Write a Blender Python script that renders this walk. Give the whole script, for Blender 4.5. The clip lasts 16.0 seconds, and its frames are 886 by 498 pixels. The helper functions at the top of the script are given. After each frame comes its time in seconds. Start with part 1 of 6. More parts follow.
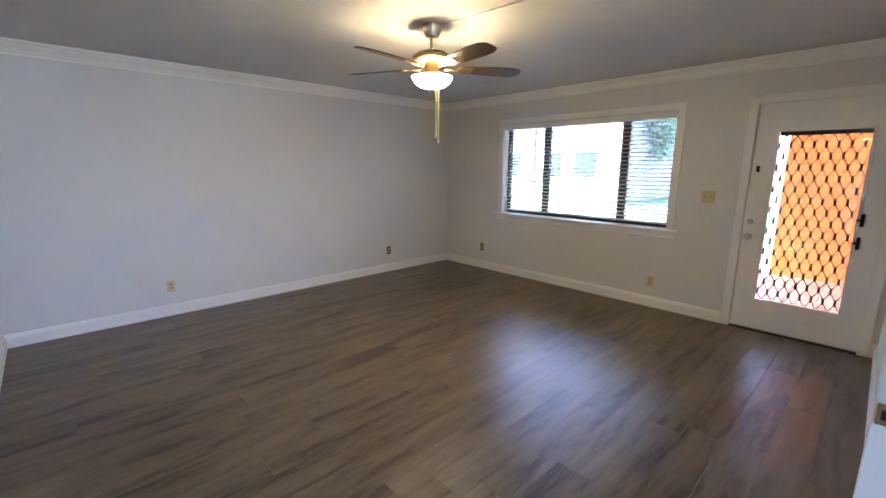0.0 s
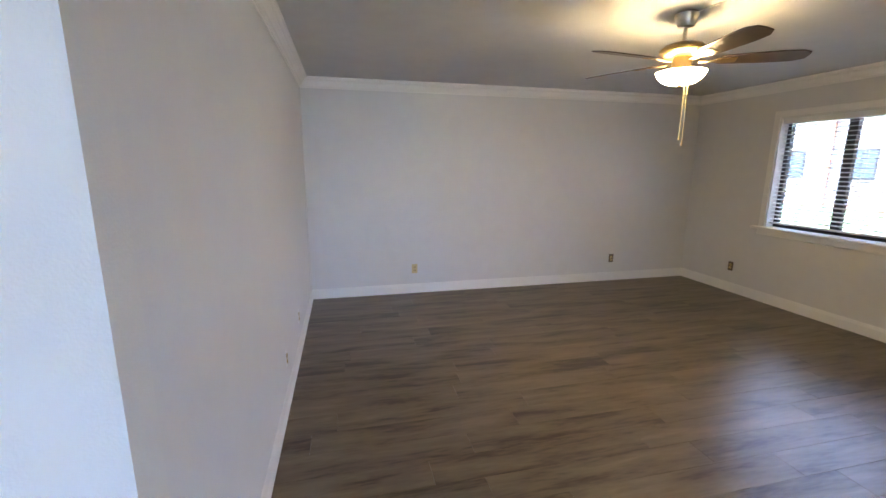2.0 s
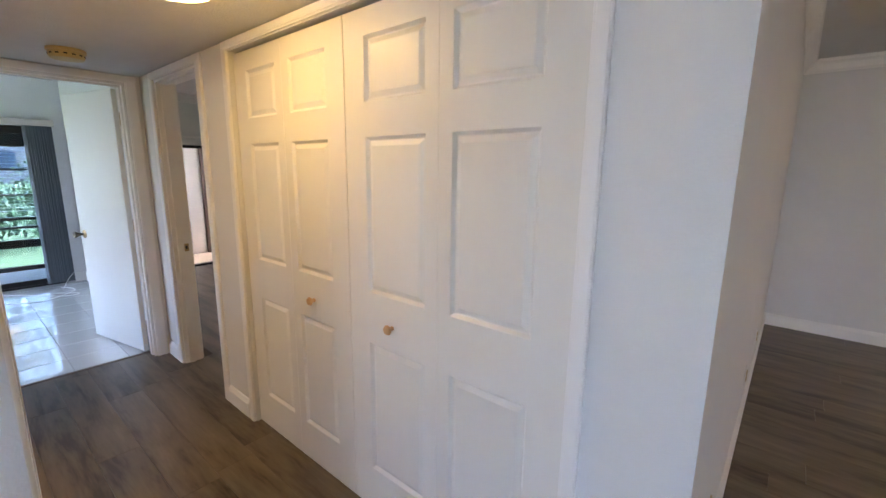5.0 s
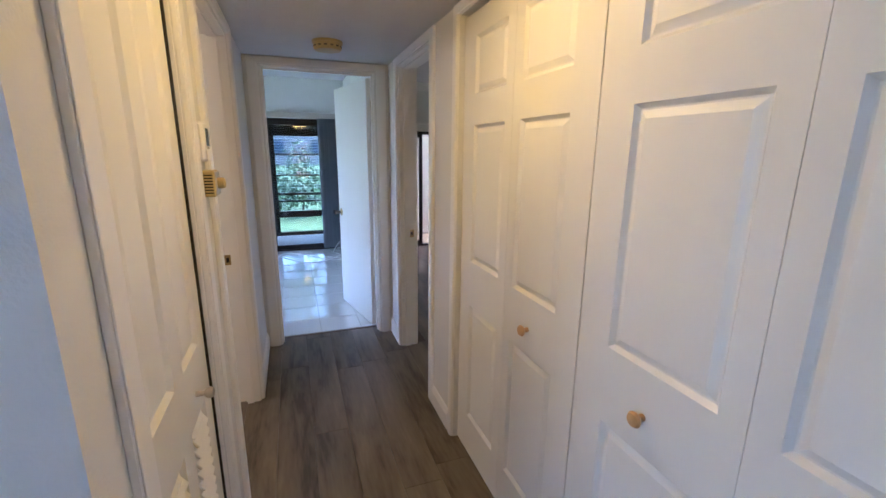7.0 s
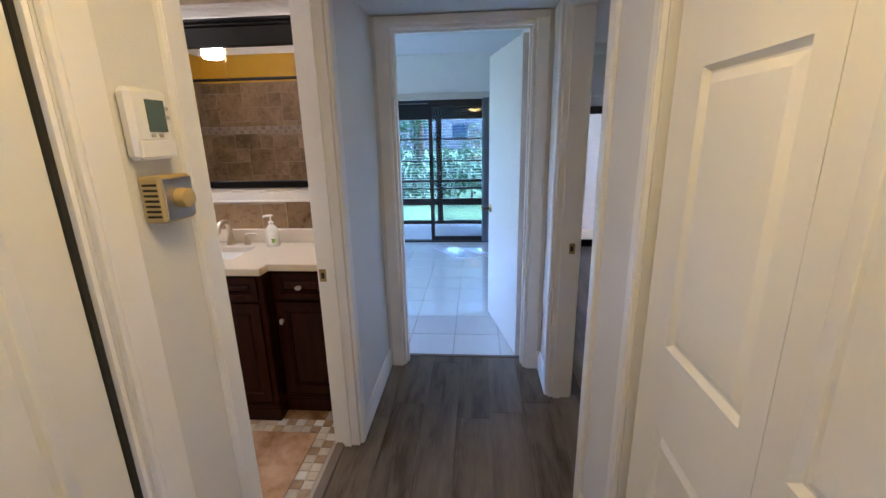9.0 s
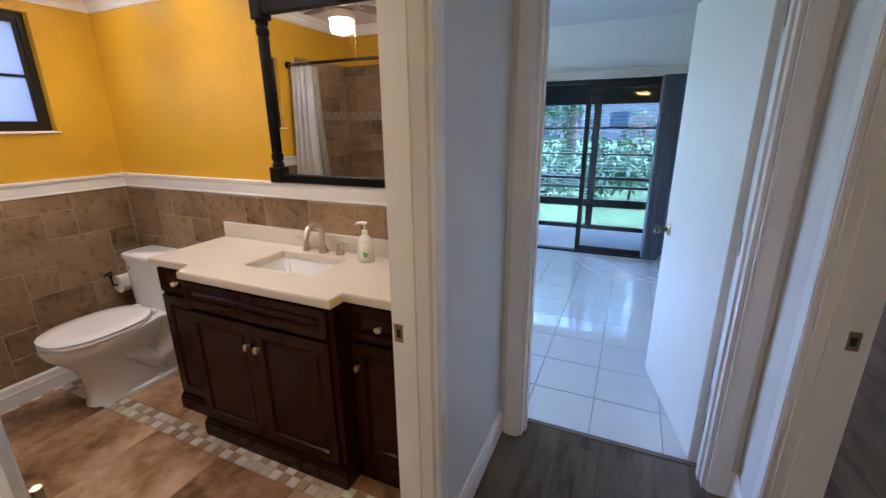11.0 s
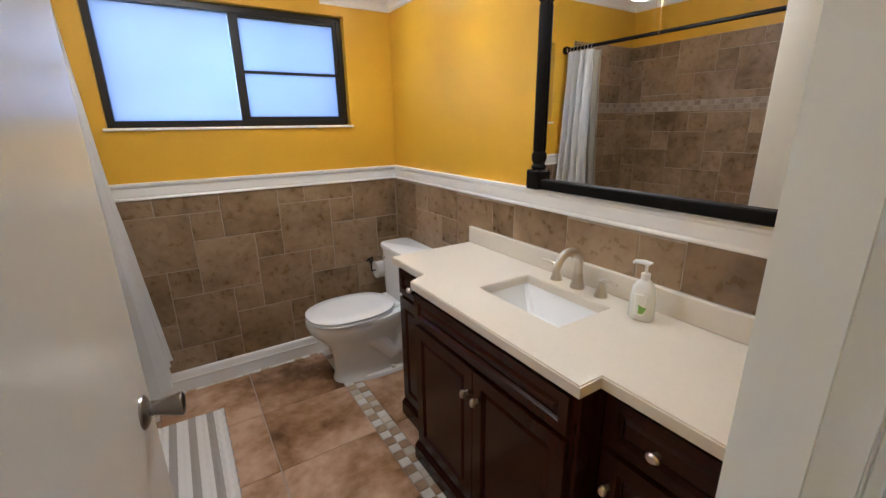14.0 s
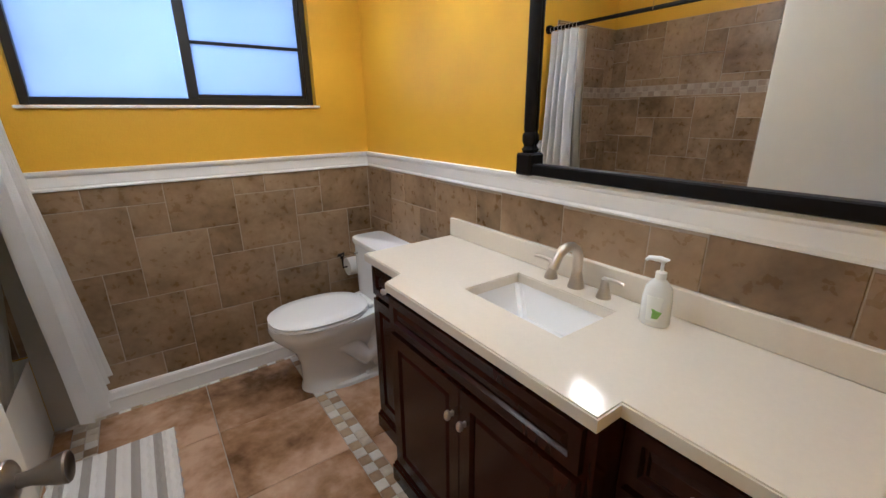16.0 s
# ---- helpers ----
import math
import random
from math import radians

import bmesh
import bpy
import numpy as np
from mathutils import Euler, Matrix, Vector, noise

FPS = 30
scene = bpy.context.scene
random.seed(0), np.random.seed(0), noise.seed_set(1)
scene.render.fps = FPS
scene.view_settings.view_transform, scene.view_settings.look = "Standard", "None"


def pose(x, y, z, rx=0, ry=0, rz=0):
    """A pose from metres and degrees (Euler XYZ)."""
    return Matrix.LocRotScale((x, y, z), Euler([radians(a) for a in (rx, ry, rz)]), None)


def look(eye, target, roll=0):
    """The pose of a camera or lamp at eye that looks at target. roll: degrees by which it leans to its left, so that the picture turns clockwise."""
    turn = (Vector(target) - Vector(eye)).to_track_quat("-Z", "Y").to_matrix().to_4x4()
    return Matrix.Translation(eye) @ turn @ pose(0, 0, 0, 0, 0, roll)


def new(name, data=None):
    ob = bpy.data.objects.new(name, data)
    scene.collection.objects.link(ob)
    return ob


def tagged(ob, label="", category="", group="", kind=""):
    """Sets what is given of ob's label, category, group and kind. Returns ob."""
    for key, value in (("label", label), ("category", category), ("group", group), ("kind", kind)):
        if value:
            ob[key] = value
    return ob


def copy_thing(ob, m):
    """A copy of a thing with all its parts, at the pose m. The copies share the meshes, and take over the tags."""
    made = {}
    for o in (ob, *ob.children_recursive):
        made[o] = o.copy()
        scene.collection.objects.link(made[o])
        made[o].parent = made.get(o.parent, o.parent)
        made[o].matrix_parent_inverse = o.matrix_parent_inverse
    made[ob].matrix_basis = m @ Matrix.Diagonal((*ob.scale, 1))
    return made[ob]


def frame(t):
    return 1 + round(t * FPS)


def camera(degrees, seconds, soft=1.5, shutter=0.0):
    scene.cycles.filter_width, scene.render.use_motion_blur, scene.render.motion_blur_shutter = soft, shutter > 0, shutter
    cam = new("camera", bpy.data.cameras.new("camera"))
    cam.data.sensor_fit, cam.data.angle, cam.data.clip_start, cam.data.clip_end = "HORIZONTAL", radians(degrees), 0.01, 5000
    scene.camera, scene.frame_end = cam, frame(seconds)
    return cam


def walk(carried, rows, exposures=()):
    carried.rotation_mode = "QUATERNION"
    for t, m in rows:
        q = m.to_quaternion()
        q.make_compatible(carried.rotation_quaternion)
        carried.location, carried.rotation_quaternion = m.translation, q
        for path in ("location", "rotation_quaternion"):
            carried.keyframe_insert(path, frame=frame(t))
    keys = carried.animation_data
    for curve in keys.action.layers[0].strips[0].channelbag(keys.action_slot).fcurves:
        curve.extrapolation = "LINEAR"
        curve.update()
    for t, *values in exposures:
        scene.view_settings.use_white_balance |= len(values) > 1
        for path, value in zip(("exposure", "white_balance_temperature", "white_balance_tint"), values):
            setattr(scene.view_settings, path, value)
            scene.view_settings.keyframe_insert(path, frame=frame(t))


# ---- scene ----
cam = camera(93.4, 16.0)
EXPO, SKY = 4.75, 0.15
FAN_GLOW, HALL_GLOW, SPOT_GLOW, BATHFAN_GLOW, SPOT_WATT = 2.6, 1.0, 1.6, 5.6, 0.27
PATH = [
    (0, (0.202, 0.362, 1.496), (1.555, 1.784, 1.11), 0.3),
    (0.5, (0.237, 0.4, 1.512), (1.487, 1.913, 1.124), 0.5),
    (1, (0.246, 0.408, 1.516), (1.295, 2.066, 1.127), 0.3),
    (1.5, (0.226, 0.385, 1.507), (0.999, 2.189, 1.125), 0.2),
    (2, (0.208, 0.318, 1.538), (0.661, 2.226, 1.144), 0.3),
    (2.5, (0.169, 0.28, 1.517), (0.322, 2.236, 1.13), 0.4),
    (3, (0.124, 0.232, 1.45), (-0.023, 2.193, 1.086), 0.3),
    (3.5, (0.067, 0.214, 1.461), (-0.374, 2.129, 1.09), 0.6),
    (4, (0.017, 0.175, 1.472), (-0.722, 1.994, 1.09), 0.8),
    (4.5, (-0.027, 0.132, 1.472), (-1.048, 1.809, 1.093), 0.8),
    (5, (-0.103, 0.113, 1.474), (-1.365, 1.618, 1.096), 0.7),
    (5.2, (-0.154, 0.118, 1.471), (-1.495, 1.553, 1.094), 0.8),
    (7.3, (-0.651, 0.438, 1.478), (-2.527, 0.965, 1.027), 0.5),
    (7.5, (-0.722, 0.451, 1.464), (-2.621, 0.895, 1.021), 0.5),
    (8, (-0.914, 0.547, 1.467), (-2.846, 0.761, 0.995), 0.3),
    (8.2, (-0.986, 0.603, 1.464), (-2.924, 0.719, 0.981), -0.2),
    (10.3, (-1.929, 0.745, 1.486), (-3.783, 0.275, 0.904), -0.7),
    (10.5, (-1.988, 0.712, 1.482), (-3.824, 0.172, 0.903), -0.6),
    (11, (-2.093, 0.605, 1.462), (-3.842, -0.18, 0.89), -0.6),
    (11.5, (-2.164, 0.482, 1.462), (-3.757, -0.59, 0.903), -0.6),
    (12, (-2.246, 0.406, 1.458), (-3.64, -0.917, 0.907), -0.8),
    (12.5, (-2.379, 0.34, 1.443), (-3.586, -1.157, 0.893), -0.9),
    (13, (-2.448, 0.282, 1.431), (-3.531, -1.304, 0.873), -0.9),
    (13.5, (-2.463, 0.24, 1.445), (-3.488, -1.38, 0.875), -0.9),
    (14, (-2.478, 0.204, 1.446), (-3.498, -1.418, 0.872), -0.9),
    (14.5, (-2.485, 0.169, 1.448), (-3.521, -1.442, 0.871), -0.7),
    (15, (-2.51, 0.114, 1.437), (-3.575, -1.476, 0.856), -0.5),
    (15.5, (-2.549, 0.054, 1.414), (-3.634, -1.517, 0.817), -0.7),
    (16, (-2.584, 0.021, 1.398), (-3.689, -1.529, 0.783), -0.6),
]
walk(cam, [(t, look(eye, target, roll)) for t, eye, target, roll in PATH], exposures=[(0, EXPO + 0.85, 5450, 20), (0.5, EXPO + 0.86, 5350, 18), (1.5, EXPO + 0.86, 5500, 17), (2.5, EXPO + 0.78, 6150, 24), (3.5, EXPO + 0.42, 6700, 25), (5.2, EXPO + 0.24, 6650, 24), (7.5, EXPO + 0.06, 5500, 24), (8.2, EXPO + 0.08, 5300, 23), (10.5, EXPO + 0.04, 5400, 21), (12, EXPO - 0.06, 6000, 27), (13, EXPO + 0.02, 5350, 16), (14, EXPO + 0.03, 5000, 13), (16, EXPO + 0.04, 4900, 13)])

# ---- world, sun ----
world = bpy.data.worlds.new("world")
scene.world = world
world.use_nodes = True
wn, wl = world.node_tree.nodes, world.node_tree.links
sky = wn.new("ShaderNodeTexSky")
sky.sky_type = "NISHITA"
sky.sun_disc = False
sky.dust_density, sky.ozone_density = 4.0, 0.6
sky.sun_elevation, sky.sun_rotation = radians(58), radians(-20)
wn["Background"].inputs["Strength"].default_value = SKY
wl.new(sky.outputs[0], wn["Background"].inputs[0])
sun_data = bpy.data.lights.new("sun", "SUN")
sun_data.energy, sun_data.angle, sun_data.color = 1.0, radians(0.6), (1.0, 0.95, 0.88)
sun = new("sun", sun_data)
sun.matrix_world = look((0, 0, 20), (3, -12, 0))


# ---- materials ----
def material(name, color, rough=0.5, metal=0.0, vary=0.06, grain=8.0, bump=0.0, bump_scale=60.0, coat=0.0, per_piece=0.0, stretch=(1, 1, 1), spec=0.5):
    """A painted or plain surface with large stains, fine grain and relief, laid out in world metres."""
    m = bpy.data.materials.new(name)
    m.use_nodes = True
    n, l = m.node_tree.nodes, m.node_tree.links
    b = n["Principled BSDF"]
    b.inputs["Roughness"].default_value, b.inputs["Metallic"].default_value = rough, metal
    b.inputs["Coat Weight"].default_value, b.inputs["Specular IOR Level"].default_value = coat, spec
    b.inputs["Coat Roughness"].default_value = 0.08
    geo = n.new("ShaderNodeNewGeometry")
    mp = n.new("ShaderNodeMapping")
    mp.inputs["Scale"].default_value = stretch
    l.new(geo.outputs["Position"], mp.inputs["Vector"])
    big, fine = n.new("ShaderNodeTexNoise"), n.new("ShaderNodeTexNoise")
    big.inputs["Scale"].default_value, fine.inputs["Scale"].default_value = 1.3, grain
    big.inputs["Detail"].default_value, fine.inputs["Detail"].default_value = 4, 6
    l.new(mp.outputs[0], big.inputs["Vector"]), l.new(mp.outputs[0], fine.inputs["Vector"])
    add = n.new("ShaderNodeMath")
    add.operation = "ADD"
    l.new(big.outputs[0], add.inputs[0]), l.new(fine.outputs[0], add.inputs[1])
    value = add.outputs[0]
    if per_piece:
        info = n.new("ShaderNodeObjectInfo")
        mul = n.new("ShaderNodeMath")
        mul.operation = "MULTIPLY_ADD"
        mul.inputs[1].default_value = per_piece
        l.new(info.outputs["Random"], mul.inputs[0]), l.new(value, mul.inputs[2])
        value = mul.outputs[0]
    ramp = n.new("ShaderNodeMapRange")
    ramp.inputs["From Min"].default_value, ramp.inputs["From Max"].default_value = 0.6, 1.4 + per_piece
    ramp.inputs["To Min"].default_value, ramp.inputs["To Max"].default_value = 1 - vary, 1 + vary
    l.new(value, ramp.inputs["Value"])
    mixc = n.new("ShaderNodeMix")
    mixc.data_type, mixc.blend_type = "RGBA", "MULTIPLY"
    mixc.inputs["Factor"].default_value = 1
    mixc.inputs["A"].default_value = (*color, 1)
    l.new(ramp.outputs[0], mixc.inputs["B"])
    l.new(mixc.outputs["Result"], b.inputs["Base Color"])
    rr = n.new("ShaderNodeMapRange")
    rr.inputs["To Min"].default_value, rr.inputs["To Max"].default_value = max(rough - 0.06, 0.02), min(rough + 0.06, 1)
    l.new(fine.outputs[0], rr.inputs["Value"]), l.new(rr.outputs[0], b.inputs["Roughness"])
    if bump:
        tex, bp = n.new("ShaderNodeTexNoise"), n.new("ShaderNodeBump")
        tex.inputs["Scale"].default_value, tex.inputs["Detail"].default_value = bump_scale, 3
        bp.inputs["Strength"].default_value, bp.inputs["Distance"].default_value = bump, 0.004
        l.new(mp.outputs[0], tex.inputs["Vector"]), l.new(tex.outputs[0], bp.inputs["Height"]), l.new(bp.outputs[0], b.inputs["Normal"])
    return m


def mottled(name, dark, mid, light, rough, scale, per_piece=0.6, bump=0.15, coat=0.0, stretch=(1, 1, 1), shift=1.0, detail=7):
    """Stone, fired clay or wood: three tones through a cloudy noise that starts anew on every piece."""
    m = bpy.data.materials.new(name)
    m.use_nodes = True
    n, l = m.node_tree.nodes, m.node_tree.links
    b = n["Principled BSDF"]
    b.inputs["Roughness"].default_value, b.inputs["Coat Weight"].default_value = rough, coat
    geo, info = n.new("ShaderNodeNewGeometry"), n.new("ShaderNodeObjectInfo")
    vec = n.new("ShaderNodeVectorMath")
    vec.operation = "MULTIPLY_ADD"
    vec.inputs[1].default_value = (37 * shift, 53 * shift, 71 * shift)
    l.new(info.outputs["Random"], vec.inputs[0]), l.new(geo.outputs["Position"], vec.inputs[2])
    mp = n.new("ShaderNodeMapping")
    mp.inputs["Scale"].default_value = stretch
    l.new(vec.outputs[0], mp.inputs["Vector"])
    cloud, fine = n.new("ShaderNodeTexNoise"), n.new("ShaderNodeTexNoise")
    cloud.inputs["Scale"].default_value, fine.inputs["Scale"].default_value = scale, scale * 7
    cloud.inputs["Detail"].default_value, fine.inputs["Detail"].default_value = detail, 4
    cloud.inputs["Roughness"].default_value = 0.6
    cloud.inputs["Distortion"].default_value = 0.35
    l.new(mp.outputs[0], cloud.inputs["Vector"]), l.new(mp.outputs[0], fine.inputs["Vector"])
    s1 = n.new("ShaderNodeMath")
    s1.operation = "MULTIPLY_ADD"
    s1.inputs[1].default_value = 0.28
    l.new(fine.outputs[0], s1.inputs[0]), l.new(cloud.outputs[0], s1.inputs[2])
    s2 = n.new("ShaderNodeMath")
    s2.operation = "MULTIPLY_ADD"
    s2.inputs[1].default_value = per_piece * 0.3
    l.new(info.outputs["Random"], s2.inputs[0]), l.new(s1.outputs[0], s2.inputs[2])
    ramp = n.new("ShaderNodeValToRGB")
    e = ramp.color_ramp.elements
    lo = 0.42 + per_piece * 0.06
    e[0].position, e[0].color = lo, (*dark, 1)
    e[1].position, e[1].color = lo + 0.42 + per_piece * 0.12, (*light, 1)
    k = e.new(lo + 0.2 + per_piece * 0.06)
    k.color = (*mid, 1)
    l.new(s2.outputs[0], ramp.inputs[0]), l.new(ramp.outputs[0], b.inputs["Base Color"])
    rr = n.new("ShaderNodeMapRange")
    rr.inputs["To Min"].default_value, rr.inputs["To Max"].default_value = max(rough - 0.1, 0.03), rough + 0.1
    l.new(fine.outputs[0], rr.inputs["Value"]), l.new(rr.outputs[0], b.inputs["Roughness"])
    bp = n.new("ShaderNodeBump")
    bp.inputs["Strength"].default_value, bp.inputs["Distance"].default_value = bump, 0.003
    l.new(cloud.outputs[0], bp.inputs["Height"]), l.new(bp.outputs[0], b.inputs["Normal"])
    return m


def glowing(name, color, strength):
    m = bpy.data.materials.new(name)
    m.use_nodes = True
    b = m.node_tree.nodes["Principled BSDF"]
    b.inputs["Base Color"].default_value = (0.9, 0.88, 0.8, 1)
    b.inputs["Emission Color"].default_value, b.inputs["Emission Strength"].default_value = (*color, 1), strength
    b.inputs["Roughness"].default_value = 0.3
    return m


def clear_glass(name, tint=(1, 1, 1)):
    m = bpy.data.materials.new(name)
    m.use_nodes = True
    b = m.node_tree.nodes["Principled BSDF"]
    b.inputs["Base Color"].default_value = (*tint, 1)
    b.inputs["Transmission Weight"].default_value, b.inputs["Roughness"].default_value, b.inputs["IOR"].default_value = 1, 0.0, 1.45
    return m


def frosted_glass(name):
    m = bpy.data.materials.new(name)
    m.use_nodes = True
    n, l = m.node_tree.nodes, m.node_tree.links
    out = n["Material Output"]
    tr, gl, mx = n.new("ShaderNodeBsdfTranslucent"), n.new("ShaderNodeBsdfGlossy"), n.new("ShaderNodeMixShader")
    noise_t, ramp, geo = n.new("ShaderNodeTexNoise"), n.new("ShaderNodeMapRange"), n.new("ShaderNodeNewGeometry")
    noise_t.inputs["Scale"].default_value = 2.2
    ramp.inputs["To Min"].default_value, ramp.inputs["To Max"].default_value = 0.36, 0.47
    l.new(geo.outputs["Position"], noise_t.inputs["Vector"]), l.new(noise_t.outputs[0], ramp.inputs["Value"])
    tone = n.new("ShaderNodeMix")
    tone.data_type, tone.blend_type = "RGBA", "MULTIPLY"
    tone.inputs["Factor"].default_value, tone.inputs["A"].default_value = 1, (0.88, 0.88, 1.0, 1)
    l.new(ramp.outputs[0], tone.inputs["B"]), l.new(tone.outputs["Result"], tr.inputs["Color"])
    gl.inputs["Roughness"].default_value = 0.5
    mx.inputs[0].default_value = 0.03
    l.new(tr.outputs[0], mx.inputs[1]), l.new(gl.outputs[0], mx.inputs[2]), l.new(mx.outputs[0], out.inputs["Surface"])
    return m


def screen_mesh(name):
    """Fine insect screen: mostly open, thin dark wires stop part of the light, a blue tint cools the rest."""
    m = bpy.data.materials.new(name)
    m.use_nodes = True
    n, l = m.node_tree.nodes, m.node_tree.links
    clear, wire_b, mx = n.new("ShaderNodeBsdfTransparent"), n.new("ShaderNodeBsdfDiffuse"), n.new("ShaderNodeMixShader")
    wire_b.inputs["Color"].default_value = (0.03, 0.035, 0.04, 1)
    # blue tint stands in for the cooler colour of the daylight
    clear.inputs["Color"].default_value = (0.72, 0.88, 1.0, 1)
    mx.inputs[0].default_value = 0.27
    l.new(clear.outputs[0], mx.inputs[1]), l.new(wire_b.outputs[0], mx.inputs[2]), l.new(mx.outputs[0], n["Material Output"].inputs["Surface"])
    return m


def banded(name, a, b_col, width, rough=0.9):
    """Woven cloth in stripes across x."""
    m = material(name, a, rough, vary=0.1, grain=120, bump=0.6, bump_scale=220)
    n, l = m.node_tree.nodes, m.node_tree.links
    geo, sep, mth, cmp_, mx = (n.new(k) for k in ("ShaderNodeNewGeometry", "ShaderNodeSeparateXYZ", "ShaderNodeMath", "ShaderNodeMath", "ShaderNodeMix"))
    l.new(geo.outputs["Position"], sep.inputs[0])
    mth.operation, cmp_.operation = "PINGPONG", "GREATER_THAN"
    mth.inputs[1].default_value, cmp_.inputs[1].default_value = width, width * 0.6
    l.new(sep.outputs[0], mth.inputs[0]), l.new(mth.outputs[0], cmp_.inputs[0])
    mx.data_type = "RGBA"
    l.new(cmp_.outputs[0], mx.inputs["Factor"])
    mx.inputs["A"].default_value, mx.inputs["B"].default_value = (*a, 1), (*b_col, 1)
    l.new(mx.outputs["Result"], n["Principled BSDF"].inputs["Base Color"])
    return m


M_WALL = material("wall_paint", (0.70, 0.695, 0.69), 0.44, vary=0.03, bump=0.25, bump_scale=140)
M_HALL = material("hall_paint", (0.72, 0.715, 0.70), 0.55, vary=0.03, bump=0.25, bump_scale=140)
M_CEIL = material("ceiling_texture", (0.64, 0.64, 0.64), 0.85, vary=0.05, bump=0.9, bump_scale=110)
M_TRIM = material("trim_paint", (0.84, 0.83, 0.81), 0.32, vary=0.03, bump=0.06, bump_scale=40)
M_DOOR = material("door_paint", (0.76, 0.75, 0.71), 0.38, vary=0.03, bump=0.05, bump_scale=180, stretch=(1, 1, 0.08))
M_GLOSSDOOR = material("gloss_door_paint", (0.74, 0.71, 0.64), 0.14, vary=0.03, bump=0.03, bump_scale=9)
M_YELLOW = material("yellow_paint", (0.64, 0.362, 0.011), 0.42, vary=0.05, bump=0.2, bump_scale=140)
M_PLANK = mottled("grey_oak_plank", (0.042, 0.028, 0.016), (0.122, 0.090, 0.057), (0.19, 0.15, 0.101), 0.36, 1.3, per_piece=0.28, bump=0.05, stretch=(1.1, 7, 3), detail=4)
for stop, place in zip(M_PLANK.node_tree.nodes["Color Ramp"].color_ramp.elements, (0.50, 0.645, 0.90)):
    stop.position = place
M_PLANK_GAP = material("plank_joint", (0.06, 0.05, 0.04), 0.8)
M_WHITETILE = material("white_floor_tile", (0.78, 0.78, 0.76), 0.045, vary=0.04, per_piece=0.3, coat=1.0, spec=1.0)
M_GROUT = material("grout", (0.42, 0.36, 0.29), 0.9, vary=0.1, bump=0.3)
M_GREYGROUT = material("grey_grout", (0.45, 0.44, 0.42), 0.9, vary=0.1)
M_BROWNTILE = mottled("brown_wall_tile", (0.105, 0.066, 0.031), (0.235, 0.153, 0.080), (0.36, 0.252, 0.150), 0.30, 4.0, per_piece=0.7)
M_FLOORTILE = mottled("rust_floor_tile", (0.13, 0.066, 0.029), (0.36, 0.205, 0.105), (0.60, 0.40, 0.265), 0.20, 2.4, per_piece=0.5, bump=0.3)
for stop, place in zip(M_FLOORTILE.node_tree.nodes["Color Ramp"].color_ramp.elements, (0.53, 0.70, 0.88)):
    stop.position = place
M_CHIP = [mottled("mosaic_" + k, c0, c1, c2, 0.35, 12, per_piece=1.2) for k, c0, c1, c2 in (
    ("cream", (0.45, 0.38, 0.29), (0.55, 0.48, 0.38), (0.66, 0.6, 0.5)), ("white", (0.6, 0.57, 0.52), (0.7, 0.67, 0.62), (0.78, 0.76, 0.72)),
    ("tan", (0.25, 0.16, 0.09), (0.36, 0.24, 0.14), (0.45, 0.33, 0.2)))]
M_BANDCHIP = [mottled("band_" + k, c0, c1, c2, 0.35, 12, per_piece=0.8) for k, c0, c1, c2 in (
    ("taupe", (0.20, 0.145, 0.10), (0.27, 0.205, 0.15), (0.34, 0.27, 0.2)), ("sand", (0.26, 0.2, 0.145), (0.34, 0.275, 0.21), (0.42, 0.35, 0.27)))]
M_ESPRESSO = material("espresso_wood", (0.026, 0.0072, 0.0040), 0.22, spec=0.2, vary=0.3, grain=30, bump=0.05, bump_scale=60, coat=0.0, stretch=(1, 1, 0.15))
M_QUARTZ = material("white_quartz", (0.71, 0.65, 0.55), 0.17, vary=0.03, grain=90)
M_PORCELAIN = material("porcelain", (0.83, 0.83, 0.83), 0.08, vary=0.01)
M_NICKEL = material("brushed_nickel", (0.62, 0.56, 0.48), 0.34, 1.0, vary=0.06, grain=60)
M_CHROME = material("chrome", (0.8, 0.8, 0.8), 0.12, 1.0, vary=0.02)
M_BRASS = material("aged_brass", (0.42, 0.30, 0.14), 0.35, 1.0, vary=0.15, grain=40)
M_BRONZE = material("dark_bronze_frame", (0.016, 0.014, 0.013), 0.4, 0.3, vary=0.2)
M_BLACK = material("black_paint", (0.007, 0.006, 0.006), 0.5, vary=0.3, grain=25, spec=0.1)
M_IRON = material("wrought_iron", (0.02, 0.014, 0.012), 0.5, 0.5, vary=0.2)
M_MIRROR = material("mirror_silver", (0.92, 0.92, 0.92), 0.0, 1.0, vary=0.0)
M_MIRROR.node_tree.nodes["Map Range.001"].inputs["To Min"].default_value = 0.0
M_MIRROR.node_tree.nodes["Map Range.001"].inputs["To Max"].default_value = 0.0
M_GLASS = clear_glass("window_glass", (0.72, 0.77, 0.80))
M_SCREEN = screen_mesh("insect_screen")
M_FROST = frosted_glass("frosted_glass")
M_KNOBWOOD = material("birch_knob", (0.55, 0.33, 0.15), 0.4, vary=0.2, grain=40)
M_CHAIN = material("bright_brass_chain", (0.80, 0.66, 0.36), 0.35, 0.6, vary=0.1)
M_IVORY = material("ivory_plastic", (0.62, 0.50, 0.27), 0.4, vary=0.06)
M_ALMOND = material("almond_plastic", (0.50, 0.38, 0.16), 0.4, vary=0.08)
M_WHITEPL = material("white_plastic", (0.80, 0.80, 0.80), 0.35, vary=0.02)
# near-black, stands for the shade inside slots, holes and the door gap
M_DARKHOLE = material("dark_recess", (0.02, 0.02, 0.02), 0.8)
